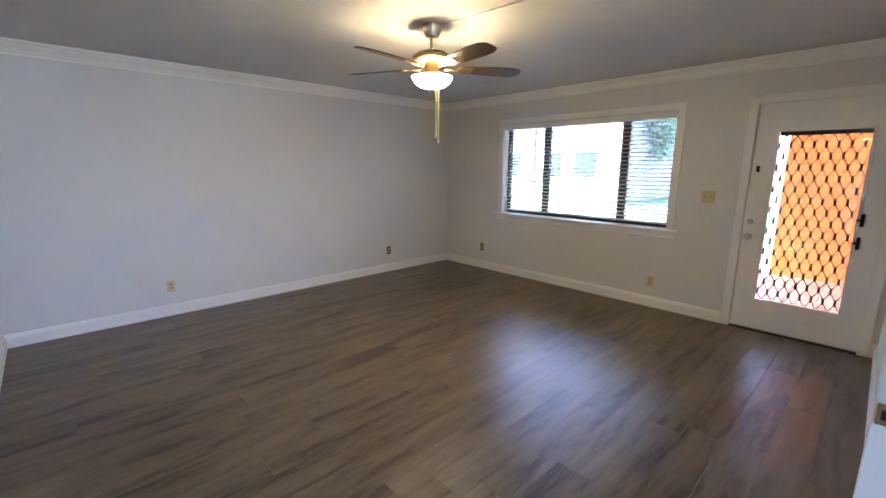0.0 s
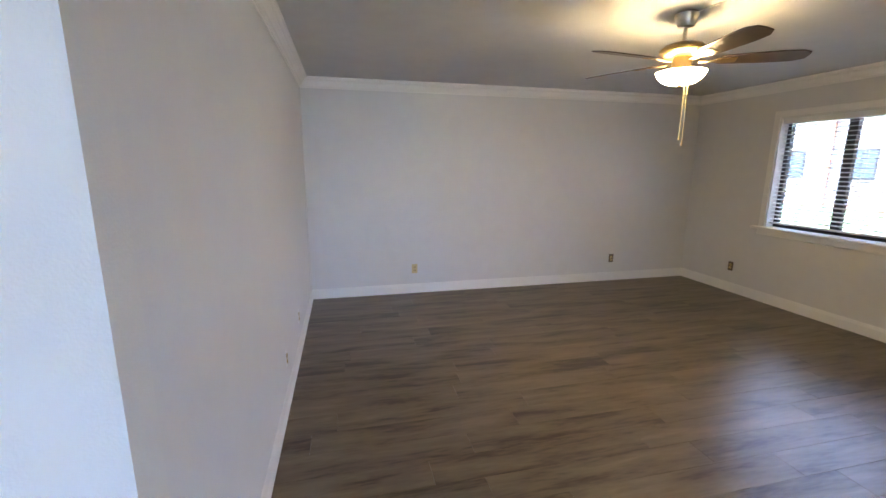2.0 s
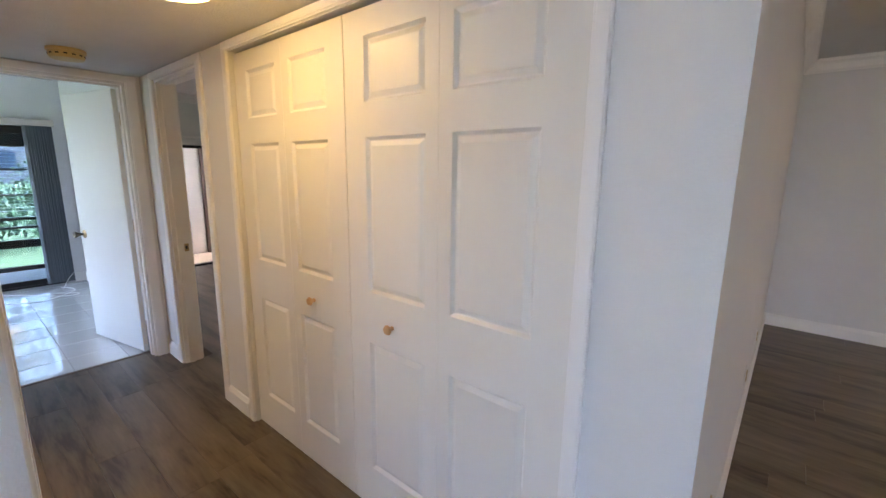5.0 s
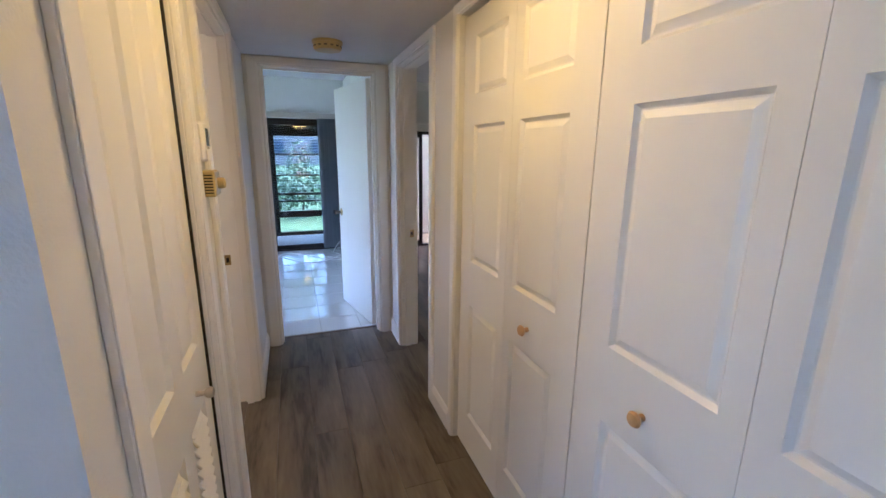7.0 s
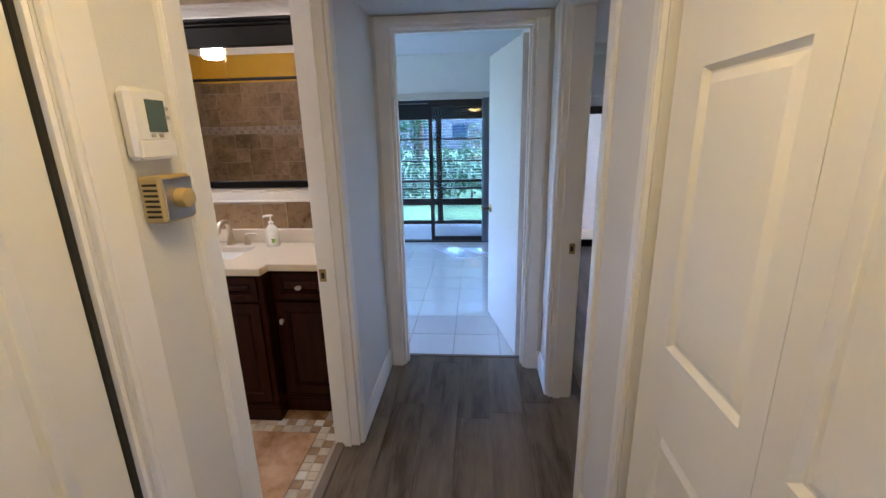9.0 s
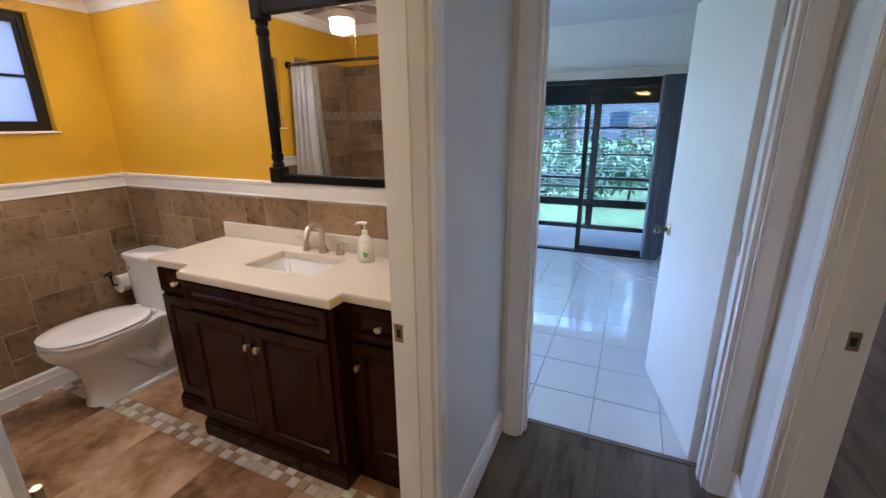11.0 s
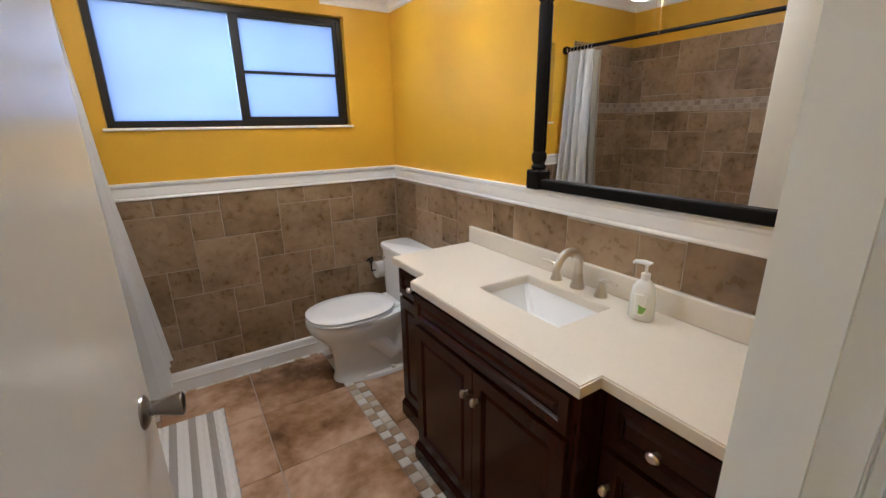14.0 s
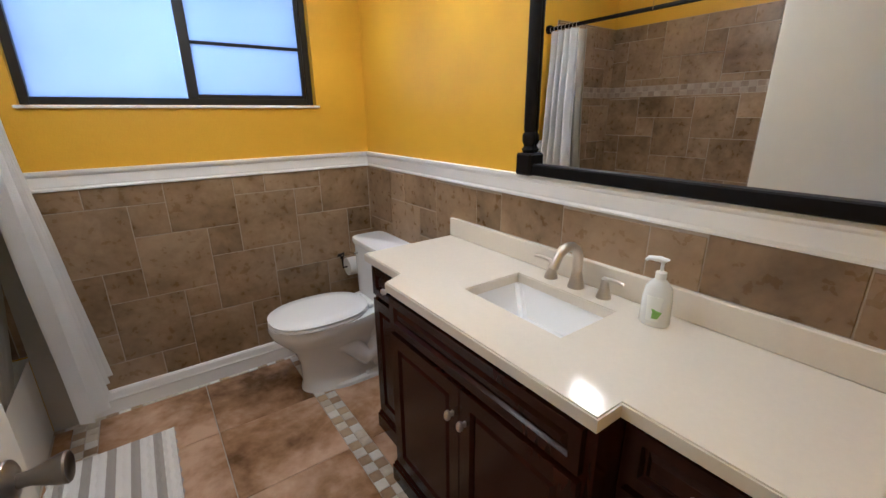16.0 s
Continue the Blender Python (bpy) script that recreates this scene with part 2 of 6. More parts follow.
M_LCD = material("lcd_glass", (0.10, 0.14, 0.13), 0.15, vary=0.05)
M_BLADE = material("walnut_blade", (0.07, 0.045, 0.03), 0.35, vary=0.4, grain=25, stretch=(1, 6, 1))
M_BOWL = glowing("lit_glass_bowl", (1.0, 0.73, 0.31), FAN_GLOW)
M_DOME = glowing("lit_dome", (1.0, 0.67, 0.22), HALL_GLOW)
M_SPOT = glowing("lit_recessed_lens", (1.0, 0.86, 0.58), SPOT_GLOW)
M_BATHBOWL = glowing("lit_bath_bowl", (1.0, 0.86, 0.63), BATHFAN_GLOW)
M_BLIND = material("white_blind_slat", (0.80, 0.80, 0.80), 0.45, vary=0.03)
M_VBLIND = material("grey_vertical_blind", (0.16, 0.18, 0.20), 0.7, vary=0.1)
M_CLOTH = material("white_curtain_cloth", (0.86, 0.85, 0.84), 0.85, vary=0.04, bump=0.3, bump_scale=200)
M_MAT = banded("striped_bath_mat", (0.80, 0.78, 0.75), (0.40, 0.36, 0.33), 0.041)
M_PAPER = material("toilet_paper", (0.80, 0.78, 0.75), 0.95, bump=0.3, bump_scale=120)
M_SOAP = clear_glass("soap_plastic", (0.93, 0.95, 0.94))
M_SOAP.node_tree.nodes["Principled BSDF"].inputs["Transmission Weight"].default_value = 0.22
M_SOAP.node_tree.nodes["Principled BSDF"].inputs["Roughness"].default_value = 0.2
M_LABEL = material("green_label", (0.22, 0.45, 0.08), 0.4, vary=0.2, grain=60)
M_LABELW = material("white_label", (0.78, 0.80, 0.76), 0.4, vary=0.05)
M_TUB = material("tub_enamel", (0.74, 0.72, 0.66), 0.15, vary=0.02)
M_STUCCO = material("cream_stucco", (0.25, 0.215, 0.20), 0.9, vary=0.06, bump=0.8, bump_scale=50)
M_PEACH = material("peach_trim", (0.36, 0.17, 0.10), 0.8, vary=0.08)
M_ORANGE = material("orange_stucco", (0.60, 0.128, 0.012), 0.85, vary=0.1, bump=0.7, bump_scale=50)
M_PAVER = mottled("terracotta_paver", (0.23, 0.065, 0.026), (0.30, 0.095, 0.042), (0.37, 0.15, 0.08), 0.7, 5.0)
M_CONCRETE = material("patio_concrete", (0.50, 0.49, 0.47), 0.8, vary=0.12, grain=20, bump=0.3)
M_GRASS = material("lawn", (0.05, 0.09, 0.032), 0.95, vary=0.5, grain=14, bump=1.0, bump_scale=90)
M_ROAD = material("driveway", (0.20, 0.20, 0.19), 0.9, vary=0.15, grain=20)
M_LEAF = material("leaf", (0.075, 0.14, 0.06), 0.5, vary=0.5, grain=3)
M_BARK = material("bark", (0.12, 0.09, 0.06), 0.95, vary=0.4, grain=20, bump=1.0, bump_scale=40)
M_ROOF = material("roof_shingle", (0.16, 0.13, 0.11), 0.9, vary=0.2, grain=20)
M_BLUEWIN = material("dark_window_pane", (0.03, 0.05, 0.08), 0.25, vary=0.1)
M_WOODPOST = material("brown_post", (0.10, 0.06, 0.045), 0.6, vary=0.2)
M_CABLE = material("white_cable", (0.75, 0.75, 0.74), 0.5)


# ---- mesh helpers ----
def part(name, bm, mat, parent=None, label="", smooth=False):
    me = bpy.data.meshes.new(name)
    bm.normal_update()
    bm.to_mesh(me)
    bm.free()
    if smooth:
        me.polygons.foreach_set("use_smooth", [True] * len(me.polygons))
        me.set_sharp_from_angle(angle=radians(40))
    me.materials.append(mat)
    ob = new(name, me)
    if parent:
        ob.parent = parent
    if label:
        tagged(ob, label)
    return ob


def thing(name, m, label, category, group=""):
    ob = new(name)
    ob.empty_display_size = 0.05
    ob.matrix_world = m
    return tagged(ob, label, category, group)


def box(bm, x0, x1, y0, y1, z0, z1, bevel=0.0, seg=1):
    x0, x1 = min(x0, x1), max(x0, x1)
    y0, y1 = min(y0, y1), max(y0, y1)
    z0, z1 = min(z0, z1), max(z0, z1)
    v = [bm.verts.new(c) for c in ((x0, y0, z0), (x1, y0, z0), (x1, y1, z0), (x0, y1, z0), (x0, y0, z1), (x1, y0, z1), (x1, y1, z1), (x0, y1, z1))]
    fs = [bm.faces.new([v[i] for i in q]) for q in ((0, 3, 2, 1), (4, 5, 6, 7), (0, 1, 5, 4), (1, 2, 6, 5), (2, 3, 7, 6), (3, 0, 4, 7))]
    if bevel:
        bmesh.ops.bevel(bm, geom=list({e for f in fs for e in f.edges}), offset=bevel, segments=seg, profile=0.5, affect="EDGES")
    return bm


def boxes(*rows, bevel=0.0):
    bm = bmesh.new()
    for r in rows:
        box(bm, *r, bevel=bevel)
    return bm


def lathe(profile, seg=24, center=(0, 0, 0), bm=None, axis="z"):
    """Turn a profile of (radius, height) round an axis."""
    bm = bm or bmesh.new()
    c = Vector(center)
    rings = []
    for r, h in profile:
        ring = []
        for i in range(seg):
            a = 2 * math.pi * i / seg
            p = {"z": (r * math.cos(a), r * math.sin(a), h), "y": (r * math.cos(a), h, r * math.sin(a)), "x": (h, r * math.cos(a), r * math.sin(a))}[axis]
            ring.append(bm.verts.new(c + Vector(p)))
        rings.append(ring)
    for a, b in zip(rings, rings[1:]):
        for i in range(seg):
            bm.faces.new((a[i], a[(i + 1) % seg], b[(i + 1) % seg], b[i]))
    for ring in (rings[0], rings[-1]):
        bm.faces.new(ring)
    bmesh.ops.recalc_face_normals(bm, faces=bm.faces)
    return bm


def tube(points, r, seg=10, bm=None):
    """A round bar along points; r is one radius or one a point."""
    bm = bm or bmesh.new()
    pts = [Vector(p) for p in points]
    rs = r if isinstance(r, (list, tuple)) else [r] * len(pts)
    up = Vector((0.13, 0.21, 0.97))
    rings = []
    for i, p in enumerate(pts):
        d = (pts[min(i + 1, len(pts) - 1)] - pts[max(i - 1, 0)]).normalized()
        s = d.cross(up)
        if s.length < 1e-3:
            s = d.cross(Vector((1, 0, 0)))
        s.normalize()
        w = s.cross(d)
        up = w
        rings.append([bm.verts.new(p + rs[i] * (math.cos(2 * math.pi * k / seg) * s + math.sin(2 * math.pi * k / seg) * w)) for k in range(seg)])
    for a, b in zip(rings, rings[1:]):
        for k in range(seg):
            bm.faces.new((a[k], a[(k + 1) % seg], b[(k + 1) % seg], b[k]))
    for ring in (rings[0], rings[-1]):
        bm.faces.new(ring)
    bmesh.ops.recalc_face_normals(bm, faces=bm.faces)
    return bm


def loft(sections, seg=32, bm=None, power=2.2):
    """Closed superellipse rings: (x, y, z, half_x, half_y)."""
    bm = bm or bmesh.new()
    rings = []
    for x, y, z, rx, ry in sections:
        ring = []
        for i in range(seg):
            a = 2 * math.pi * i / seg
            c, s = math.cos(a), math.sin(a)
            ring.append(bm.verts.new((x + rx * math.copysign(abs(c) ** (2 / power), c), y + ry * math.copysign(abs(s) ** (2 / power), s), z)))
        rings.append(ring)
    for a, b in zip(rings, rings[1:]):
        for i in range(seg):
            bm.faces.new((a[i], a[(i + 1) % seg], b[(i + 1) % seg], b[i]))
    bm.faces.new(rings[0]), bm.faces.new(rings[-1])
    bmesh.ops.recalc_face_normals(bm, faces=bm.faces)
    return bm


def molding(name, path, profile, mat, label, closed=False):
    """Sweep a profile of (distance to the left of the path, z) along a level path with mitred corners."""
    bm = bmesh.new()
    pts = [Vector(p) for p in path]
    n = len(pts)
    rings = []
    for i, p in enumerate(pts):
        def left(a, b):
            d = (b - a).normalized()
            return Vector((-d.y, d.x))
        before = left(pts[i - 1], p) if i or closed else None
        after = left(p, pts[(i + 1) % n]) if i < n - 1 or closed else None
        if before and after:
            m = before + after
            m = m / (m.dot(before))
        else:
            m = before or after
        rings.append([bm.verts.new((p.x + m.x * o, p.y + m.y * o, z)) for o, z in profile])
    k = len(profile)
    for i in range(n if closed else n - 1):
        a, b = rings[i], rings[(i + 1) % n]
        for j in range(k):
            bm.faces.new((a[j], b[j], b[(j + 1) % k], a[(j + 1) % k]))
    if not closed:
        bm.faces.new(rings[0]), bm.faces.new(rings[-1])
    bmesh.ops.recalc_face_normals(bm, faces=bm.faces)
    return tagged(part(name, bm, mat), label, "trim", kind="structure")


def wall(name, axis, a, b, u0, u1, z0, z1, mat, label, holes=()):
    """A wall a..b thick along the axis, u0..u1 long, with holes (u0, u1, z0, z1) cut through."""
    us = sorted({u0, u1, *(h[0] for h in holes), *(h[1] for h in holes)})
    bm = bmesh.new()
    for p, q in zip(us, us[1:]):
        mid = (p + q) / 2
        cut = sorted((h[2] if h[2] > 0 else z0, h[3]) for h in holes if h[0] < mid < h[1])
        z = z0
        for lo, hi in cut + [(z1, z1)]:
            if lo > z:
                box(bm, *((a, b, p, q) if axis == "x" else (p, q, a, b)), z, lo)
            z = hi
    bmesh.ops.remove_doubles(bm, verts=bm.verts, dist=1e-5)
    return tagged(part(name, bm, mat), label, "wall", kind="structure")


BASE = [(0, 0), (0.016, 0), (0.016, 0.085), (0.010, 0.100), (0.006, 0.112), (0, 0.115)]
CROWN = [(0, -0.108), (0.010, -0.108), (0.010, -0.090), (0.017, -0.086), (0.026, -0.066), (0.044, -0.046), (0.054, -0.040), (0.054, -0.028), (0.066, -0.024), (0.074, -0.014), (0.082, -0.014), (0.082, 0), (0, 0)]


def crown_at(z, k=1.0):
    return [(o * k, z + h * k) for o, h in CROWN]


def leaf_panel(bm_w, bm_h, panels, depth=0.035, style=0.020):
    """A moulded slab door in its own xz plane, its face towards -y, with raised panels (x0, x1, z0, z1) pressed in on the face."""
    bm = bmesh.new()
    xs = sorted({0, bm_w, *(p[0] for p in panels), *(p[1] for p in panels)})
    zs = sorted({0, bm_h, *(p[2] for p in panels), *(p[3] for p in panels)})
    grid = {(i, j): bm.verts.new((x, 0, z)) for i, x in enumerate(xs) for j, z in enumerate(zs)}
    pressed = []
    for i in range(len(xs) - 1):
        for j in range(len(zs) - 1):
            f = bm.faces.new((grid[i, j], grid[i + 1, j], grid[i + 1, j + 1], grid[i, j + 1]))
            cx, cz = (xs[i] + xs[i + 1]) / 2, (zs[j] + zs[j + 1]) / 2
            if any(p[0] < cx < p[1] and p[2] < cz < p[3] for p in panels):
                pressed.append(f)
    bm.normal_update()
    rim = [e for e in bm.edges if len(e.link_faces) == 1]
    ext = bmesh.ops.extrude_edge_only(bm, edges=rim)
    back = [v for v in ext["geom"] if isinstance(v, bmesh.types.BMVert)]
    bmesh.ops.translate(bm, verts=back, vec=(0, depth, 0))
    bmesh.ops.contextual_create(bm, geom=[e for e in bm.edges if len(e.link_faces) == 1])
    bmesh.ops.inset_individual(bm, faces=pressed, thickness=style * 0.75, depth=-0.012)
    bmesh.ops.inset_individual(bm, faces=pressed, thickness=0.006, depth=0)
    bmesh.ops.inset_individual(bm, faces=pressed, thickness=style * 1.3, depth=0.009)
    return bm


def knob(parent, at, mat, r=0.017, length=0.035, axis="y", sign=-1, name="knob"):
    prof = [(r * 0.45, 0), (r * 0.42, length * 0.45), (r * 0.8, length * 0.55), (r, length * 0.75), (r * 0.8, length * 0.95), (r * 0.3, length)]
    return part(name, lathe([(q, sign * h) for q, h in prof], 16, at, axis=axis), mat, parent, smooth=True)


# ---- structure: living room, hall, bathroom, bedrooms ----
CEIL, HALLCEIL, BATHCEIL, T = 2.44, 2.085, 2.44, 0.12
XW, XE, YN = -0.197, 4.884, 5.197         # living room faces
YC, YS = 1.12, 0.142                     # hall faces, north and south
XEND = -3.79                             # hall end face
XB, YB, YBN = -3.72, -2.345, 0.02        # bathroom west, south, north faces
YP = 0.229                               # partition south of the living room

WIN_E = (1.890, 4.075, 0.868, 2.062)
DOOR_E = (0.335, 1.243, 0.0, 2.05)
wall("wall_north", "y", YN, YN + T, XW - T, XE + 0.2, -0.1, CEIL, M_WALL, "plain light grey painted wall with textured finish")
wall("wall_east", "x", XE, XE + 0.2, -2.6, YN, -0.1, CEIL, M_WALL, "light grey painted wall with wide window and glazed entry door", [WIN_E, DOOR_E])
wall("wall_west", "x", XW - T, XW, YC + T, YN, -0.1, CEIL, M_WALL, "light grey painted wall beside the hall closet")
wall("wall_partition", "y", YP - T, YP, 1.68, XE, -0.1, CEIL, M_WALL, "light grey partition wall beside the entry door")
wall("wall_dining_south", "y", -2.6 - T, -2.6, -1.12, XE + 0.2, -0.1, CEIL, M_WALL, "light grey wall closing the dining side with a window", [(-0.6, 1.9, 0.6, 2.15)])
CLOSET = (-2.36, -0.51, 0.0, 2.035)
DOOR_N = (-3.487, -2.76, 0.0, 2.03)
wall("wall_hall_north", "y", YC, YC + T, XEND - 0.13, XW - T, -0.1, CEIL, M_HALL, "white hall wall with closet opening and bedroom doorway", [CLOSET, DOOR_N])
wall("wall_hall_north_end", "y", YC, YC + T, XW - T, XW, -0.1, CEIL, M_HALL, "narrow white wall end beside the closet casing")
DOOR_B = (-3.046, -2.19, 0.0, 2.03)
DOOR_AC = (-1.90, -1.30, 0.0, 2.035)
wall("wall_hall_south", "y", YS - 0.062, YS, XEND - 0.13, -1.12, -0.1, CEIL, M_HALL, "white hall wall with bathroom doorway and utility closet", [DOOR_B, DOOR_AC])
wall("wall_bath_north", "y", YBN, YS - 0.062, XB - 0.2, -2.02, -0.1, CEIL, M_YELLOW, "yellow painted bathroom wall around the doorway", [DOOR_B])
wall("wall_bath_west", "x", XB - 0.07, XB, YB, YBN, -0.1, CEIL, M_YELLOW, "bright yellow bathroom wall above brown tile")
WIN_B = (-3.43, -2.24, 1.45, 2.04)
wall("wall_bath_south", "y", YB - 0.16, YB, XB - 0.07, -1.12, -0.1, CEIL, M_YELLOW, "bright yellow bathroom wall with black framed window", [WIN_B])
wall("wall_bath_east", "x", -1.27, -1.20, YB, YS - 0.062, -0.1, CEIL, M_YELLOW, "yellow painted wall behind the bathtub")
wall("wall_dining_west", "x", -1.20, -1.12, YB, YS - 0.062, -0.1, CEIL, M_HALL, "white partition wall of the dining side")
wall("wall_bath_wing", "y", -0.80, -0.68, -2.03, -1.27, -0.1, CEIL, M_YELLOW, "yellow wing wall at the shower end of the tub")
wall("wall_bath_closet_side", "x", -2.03, -1.97, -0.68, YBN, -0.1, CEIL, M_YELLOW, "yellow bathroom wall behind the open door")
DOOR_W = (0.24, 1.022, 0.0, 2.03)
wall("wall_hall_end", "x", XEND - 0.13, XEND, YS, YC, -0.1, CEIL, M_HALL, "white wall at the end of the hall around the bedroom doorway", [DOOR_W])
XG = -7.02
SLIDE = (-1.2, 0.98, 0.0, 1.90)
wall("wall_bedroom_west", "x", XG - 0.12, XG, -2.4, 1.17, -0.1, CEIL, M_HALL, "white bedroom wall with black sliding glass door", [SLIDE])
wall("wall_bedroom_divider", "y", 1.17, YC + T, XG - 1.6, XEND - 0.13, -0.1, CEIL, M_HALL, "white wall dividing the two bedrooms")
# out of view; its opening is added only to let more daylight in
wall("wall_bedroom_south", "y", -2.4 - T, -2.4, XG - 0.12, XB - 0.07, -0.1, CEIL, M_HALL, "white bedroom wall with an added unseen opening for daylight", [(-6.4, -4.6, 0.7, 2.2)])
wall("wall_bedroom_east", "x", XB - 0.2, XB - 0.07, -2.4, YS, -0.1, CEIL, M_HALL, "plain white wall behind the bathroom")
SLIDE2 = (1.6, 2.93, 0.0, 1.76)
wall("wall_bedroom_two_west", "x", -6.92, -6.80, YC + T, 5.0, -0.1, CEIL, M_HALL, "off-white bedroom wall with dark framed sliding door", [SLIDE2])
# the opening in this unseen wall is added to brighten the second bedroom
wall("wall_bedroom_two_north", "y", 5.0, 5.0 + T, -6.92, -2.24, -0.1, CEIL, M_HALL, "off-white wall with an added unseen opening to brighten the room", [(-5.5, -4.9, 1.15, 2.0)])
wall("wall_bedroom_two_east", "x", -2.36, -2.24, 1.95, 5.0, -0.1, CEIL, M_HALL, "plain off-white wall behind the closet")
wall("wall_closet_back", "y", 1.85, 1.95, -2.48, XW - T, -0.1, CEIL, M_HALL, "plain white wall at the back of the hall closet")
wall("wall_closet_side", "x", -2.52, -2.42, YC + T, 1.85, -0.1, CEIL, M_HALL, "plain white wall at the side of the hall closet")


def slab(name, rows, mat, label, category):
    return tagged(part(name, boxes(*rows), mat), label, category, kind="structure")


slab("ceiling_living", [(XW - T, XE + 0.2, YC, YN + T, CEIL, CEIL + 0.1), (XW, XE + 0.2, -2.72, YC, CEIL, CEIL + 0.1), (-1.3, XW, -2.72, YS, CEIL, CEIL + 0.1)], M_CEIL, "white popcorn textured ceiling", "ceiling")
slab("ceiling_hall", [(XEND, XW, YS, YC, HALLCEIL, HALLCEIL + 0.3)], M_CEIL, "low dropped white textured hall ceiling", "ceiling")
slab("ceiling_header", [(XW, XW + 0.006, YS, YC, HALLCEIL - 0.002, CEIL), (-1.12, XW, YS - 0.006, YS, HALLCEIL - 0.002, CEIL)], M_WALL, "painted drop face over the hall entrance", "ceiling")
slab("ceiling_bathroom", [(XB, -1.27, YB, YBN, BATHCEIL, BATHCEIL + 0.1)], M_CEIL, "white bathroom ceiling", "ceiling")
slab("ceiling_bathroom_soffit", [(XB, -3.30, YB, YBN, 2.15, BATHCEIL)], material("soffit_paint", (0.74, 0.68, 0.55), 0.6, bump=0.2, bump_scale=140), "lowered soffit with recessed lights over the vanity", "ceiling")
slab("ceiling_bedroom", [(XG - 0.12, XEND - 0.13, -2.52, 1.24, CEIL, CEIL + 0.1)], M_CEIL, "white bedroom ceiling", "ceiling")
slab("ceiling_bedroom_two", [(-6.92, -2.24, 1.24, 5.12, CEIL, CEIL + 0.1), (-2.36, XW - T, 1.24, 1.95, CEIL, CEIL + 0.1)], M_CEIL, "white ceiling of the second bedroom and closet", "ceiling")

# trim
molding("crown_molding_living", [(XE, -2.6), (XE, YN), (XW, YN), (XW, YC)], crown_at(CEIL), M_TRIM, "white stepped crown molding at the ceiling")
molding("crown_molding_bathroom", [(XB, YBN), (XB, YB), (-3.30, YB)], crown_at(2.15, 0.55), M_TRIM, "small white crown trim under the soffit")
molding("crown_molding_bathroom_high", [(-3.30, YB), (-1.27, YB), (-1.27, -0.80), (-2.03, -0.80), (-2.03, YBN), (-3.30, YBN)], crown_at(BATHCEIL, 0.8), M_TRIM, "white crown trim around the bathroom ceiling")
molding("crown_molding_bedroom_two", [(-6.80, 5.0), (-6.80, 1.24)], crown_at(CEIL), M_TRIM, "white crown trim in the second bedroom")
molding("baseboard_living_north", [(XE, 1.312), (XE, YN), (XW, YN), (XW, YC), (-0.462, YC)], BASE, M_TRIM, "white moulded baseboard")
molding("baseboard_partition", [(1.72, YP), (XE, YP), (XE, 0.266)], BASE, M_TRIM, "white moulded baseboard beside the entry door")
molding("baseboard_hall_closet", [(-2.425, YC), (-2.692, YC)], BASE, M_TRIM, "short white baseboard between closet and doorway")
molding("baseboard_hall_end", [(-3.558, YC), (XEND, YC), (XEND, 1.096)], BASE, M_TRIM, "short white baseboard at the hall corner")
molding("baseboard_hall_south", [(XEND, YS), (-3.114, YS)], BASE, M_TRIM, "white baseboard along the hall")
molding("baseboard_bedroom_two", [(-6.80, 5.0), (-6.80, 3.06)], BASE, M_TRIM, "white baseboard in the second bedroom")
molding("baseboard_bedroom", [(-3.98, 1.17), (XG, 1.17), (XG, 1.04)], BASE, M_TRIM, "white baseboard in the bedroom")
BATHBASE = [(0, 0.01), (0.018, 0.01), (0.018, 0.075), (0.022, 0.083), (0.018, 0.092), (0.014, 0.12), (0.008, 0.13), (0, 0.132)]
molding("baseboard_bath", [(XB + 0.006, -1.55), (XB + 0.006, YB + 0.006), (-2.14, YB + 0.006)], BATHBASE, M_TRIM, "white moulded baseboard under the brown tile")
RAIL = [(0, 1.106), (0.014, 1.106), (0.016, 1.112), (0.012, 1.120), (0.014, 1.126), (0.014, 1.165), (0.022, 1.172), (0.026, 1.180), (0.026, 1.190), (0, 1.190)]
molding("trim_chair_rail", [(XB, YBN), (XB, YB), (-2.06, YB)], RAIL, M_TRIM, "white grooved chair rail above the tile")


molding("trim_chair_rail_east", [(-2.03, -0.80), (-2.03, YBN)], RAIL, M_TRIM, "white chair rail behind the open door")
molding("baseboard_bath_east", [(-2.036, -0.80), (-2.036, YBN)], BATHBASE, M_TRIM, "white baseboard behind the open door")


def casing(name, axis, face, sign, u0, u1, top, width, label, sill=None, head=None):
    """Flat stepped boards around an opening on one face of a wall."""
    head = head or width
    bm = bmesh.new()
    for t0, t1, inset in ((0, 0.014, 0.0), (0.014, 0.017, 0.008)):
        f0, f1 = face + sign * t0, face + sign * t1
        z0 = sill if sill is not None else 0.0
        for p, q, lo, hi in ((u0 - width + inset * 0.4, u0 - 0.004 - inset, z0, top), (u1 + 0.004 + inset, u1 + width - inset * 0.4, z0, top), (u0 - width + inset * 0.4, u1 + width - inset * 0.4, top + 0.004 + inset, top + head - inset * 0.4)):
            box(bm, *((f0, f1, p, q) if axis == "x" else (p, q, f0, f1)), lo, hi if hi > top else top + 0.004 + inset, bevel=0.002)
    return tagged(part(name, bm, M_TRIM), label, "trim", kind="structure")


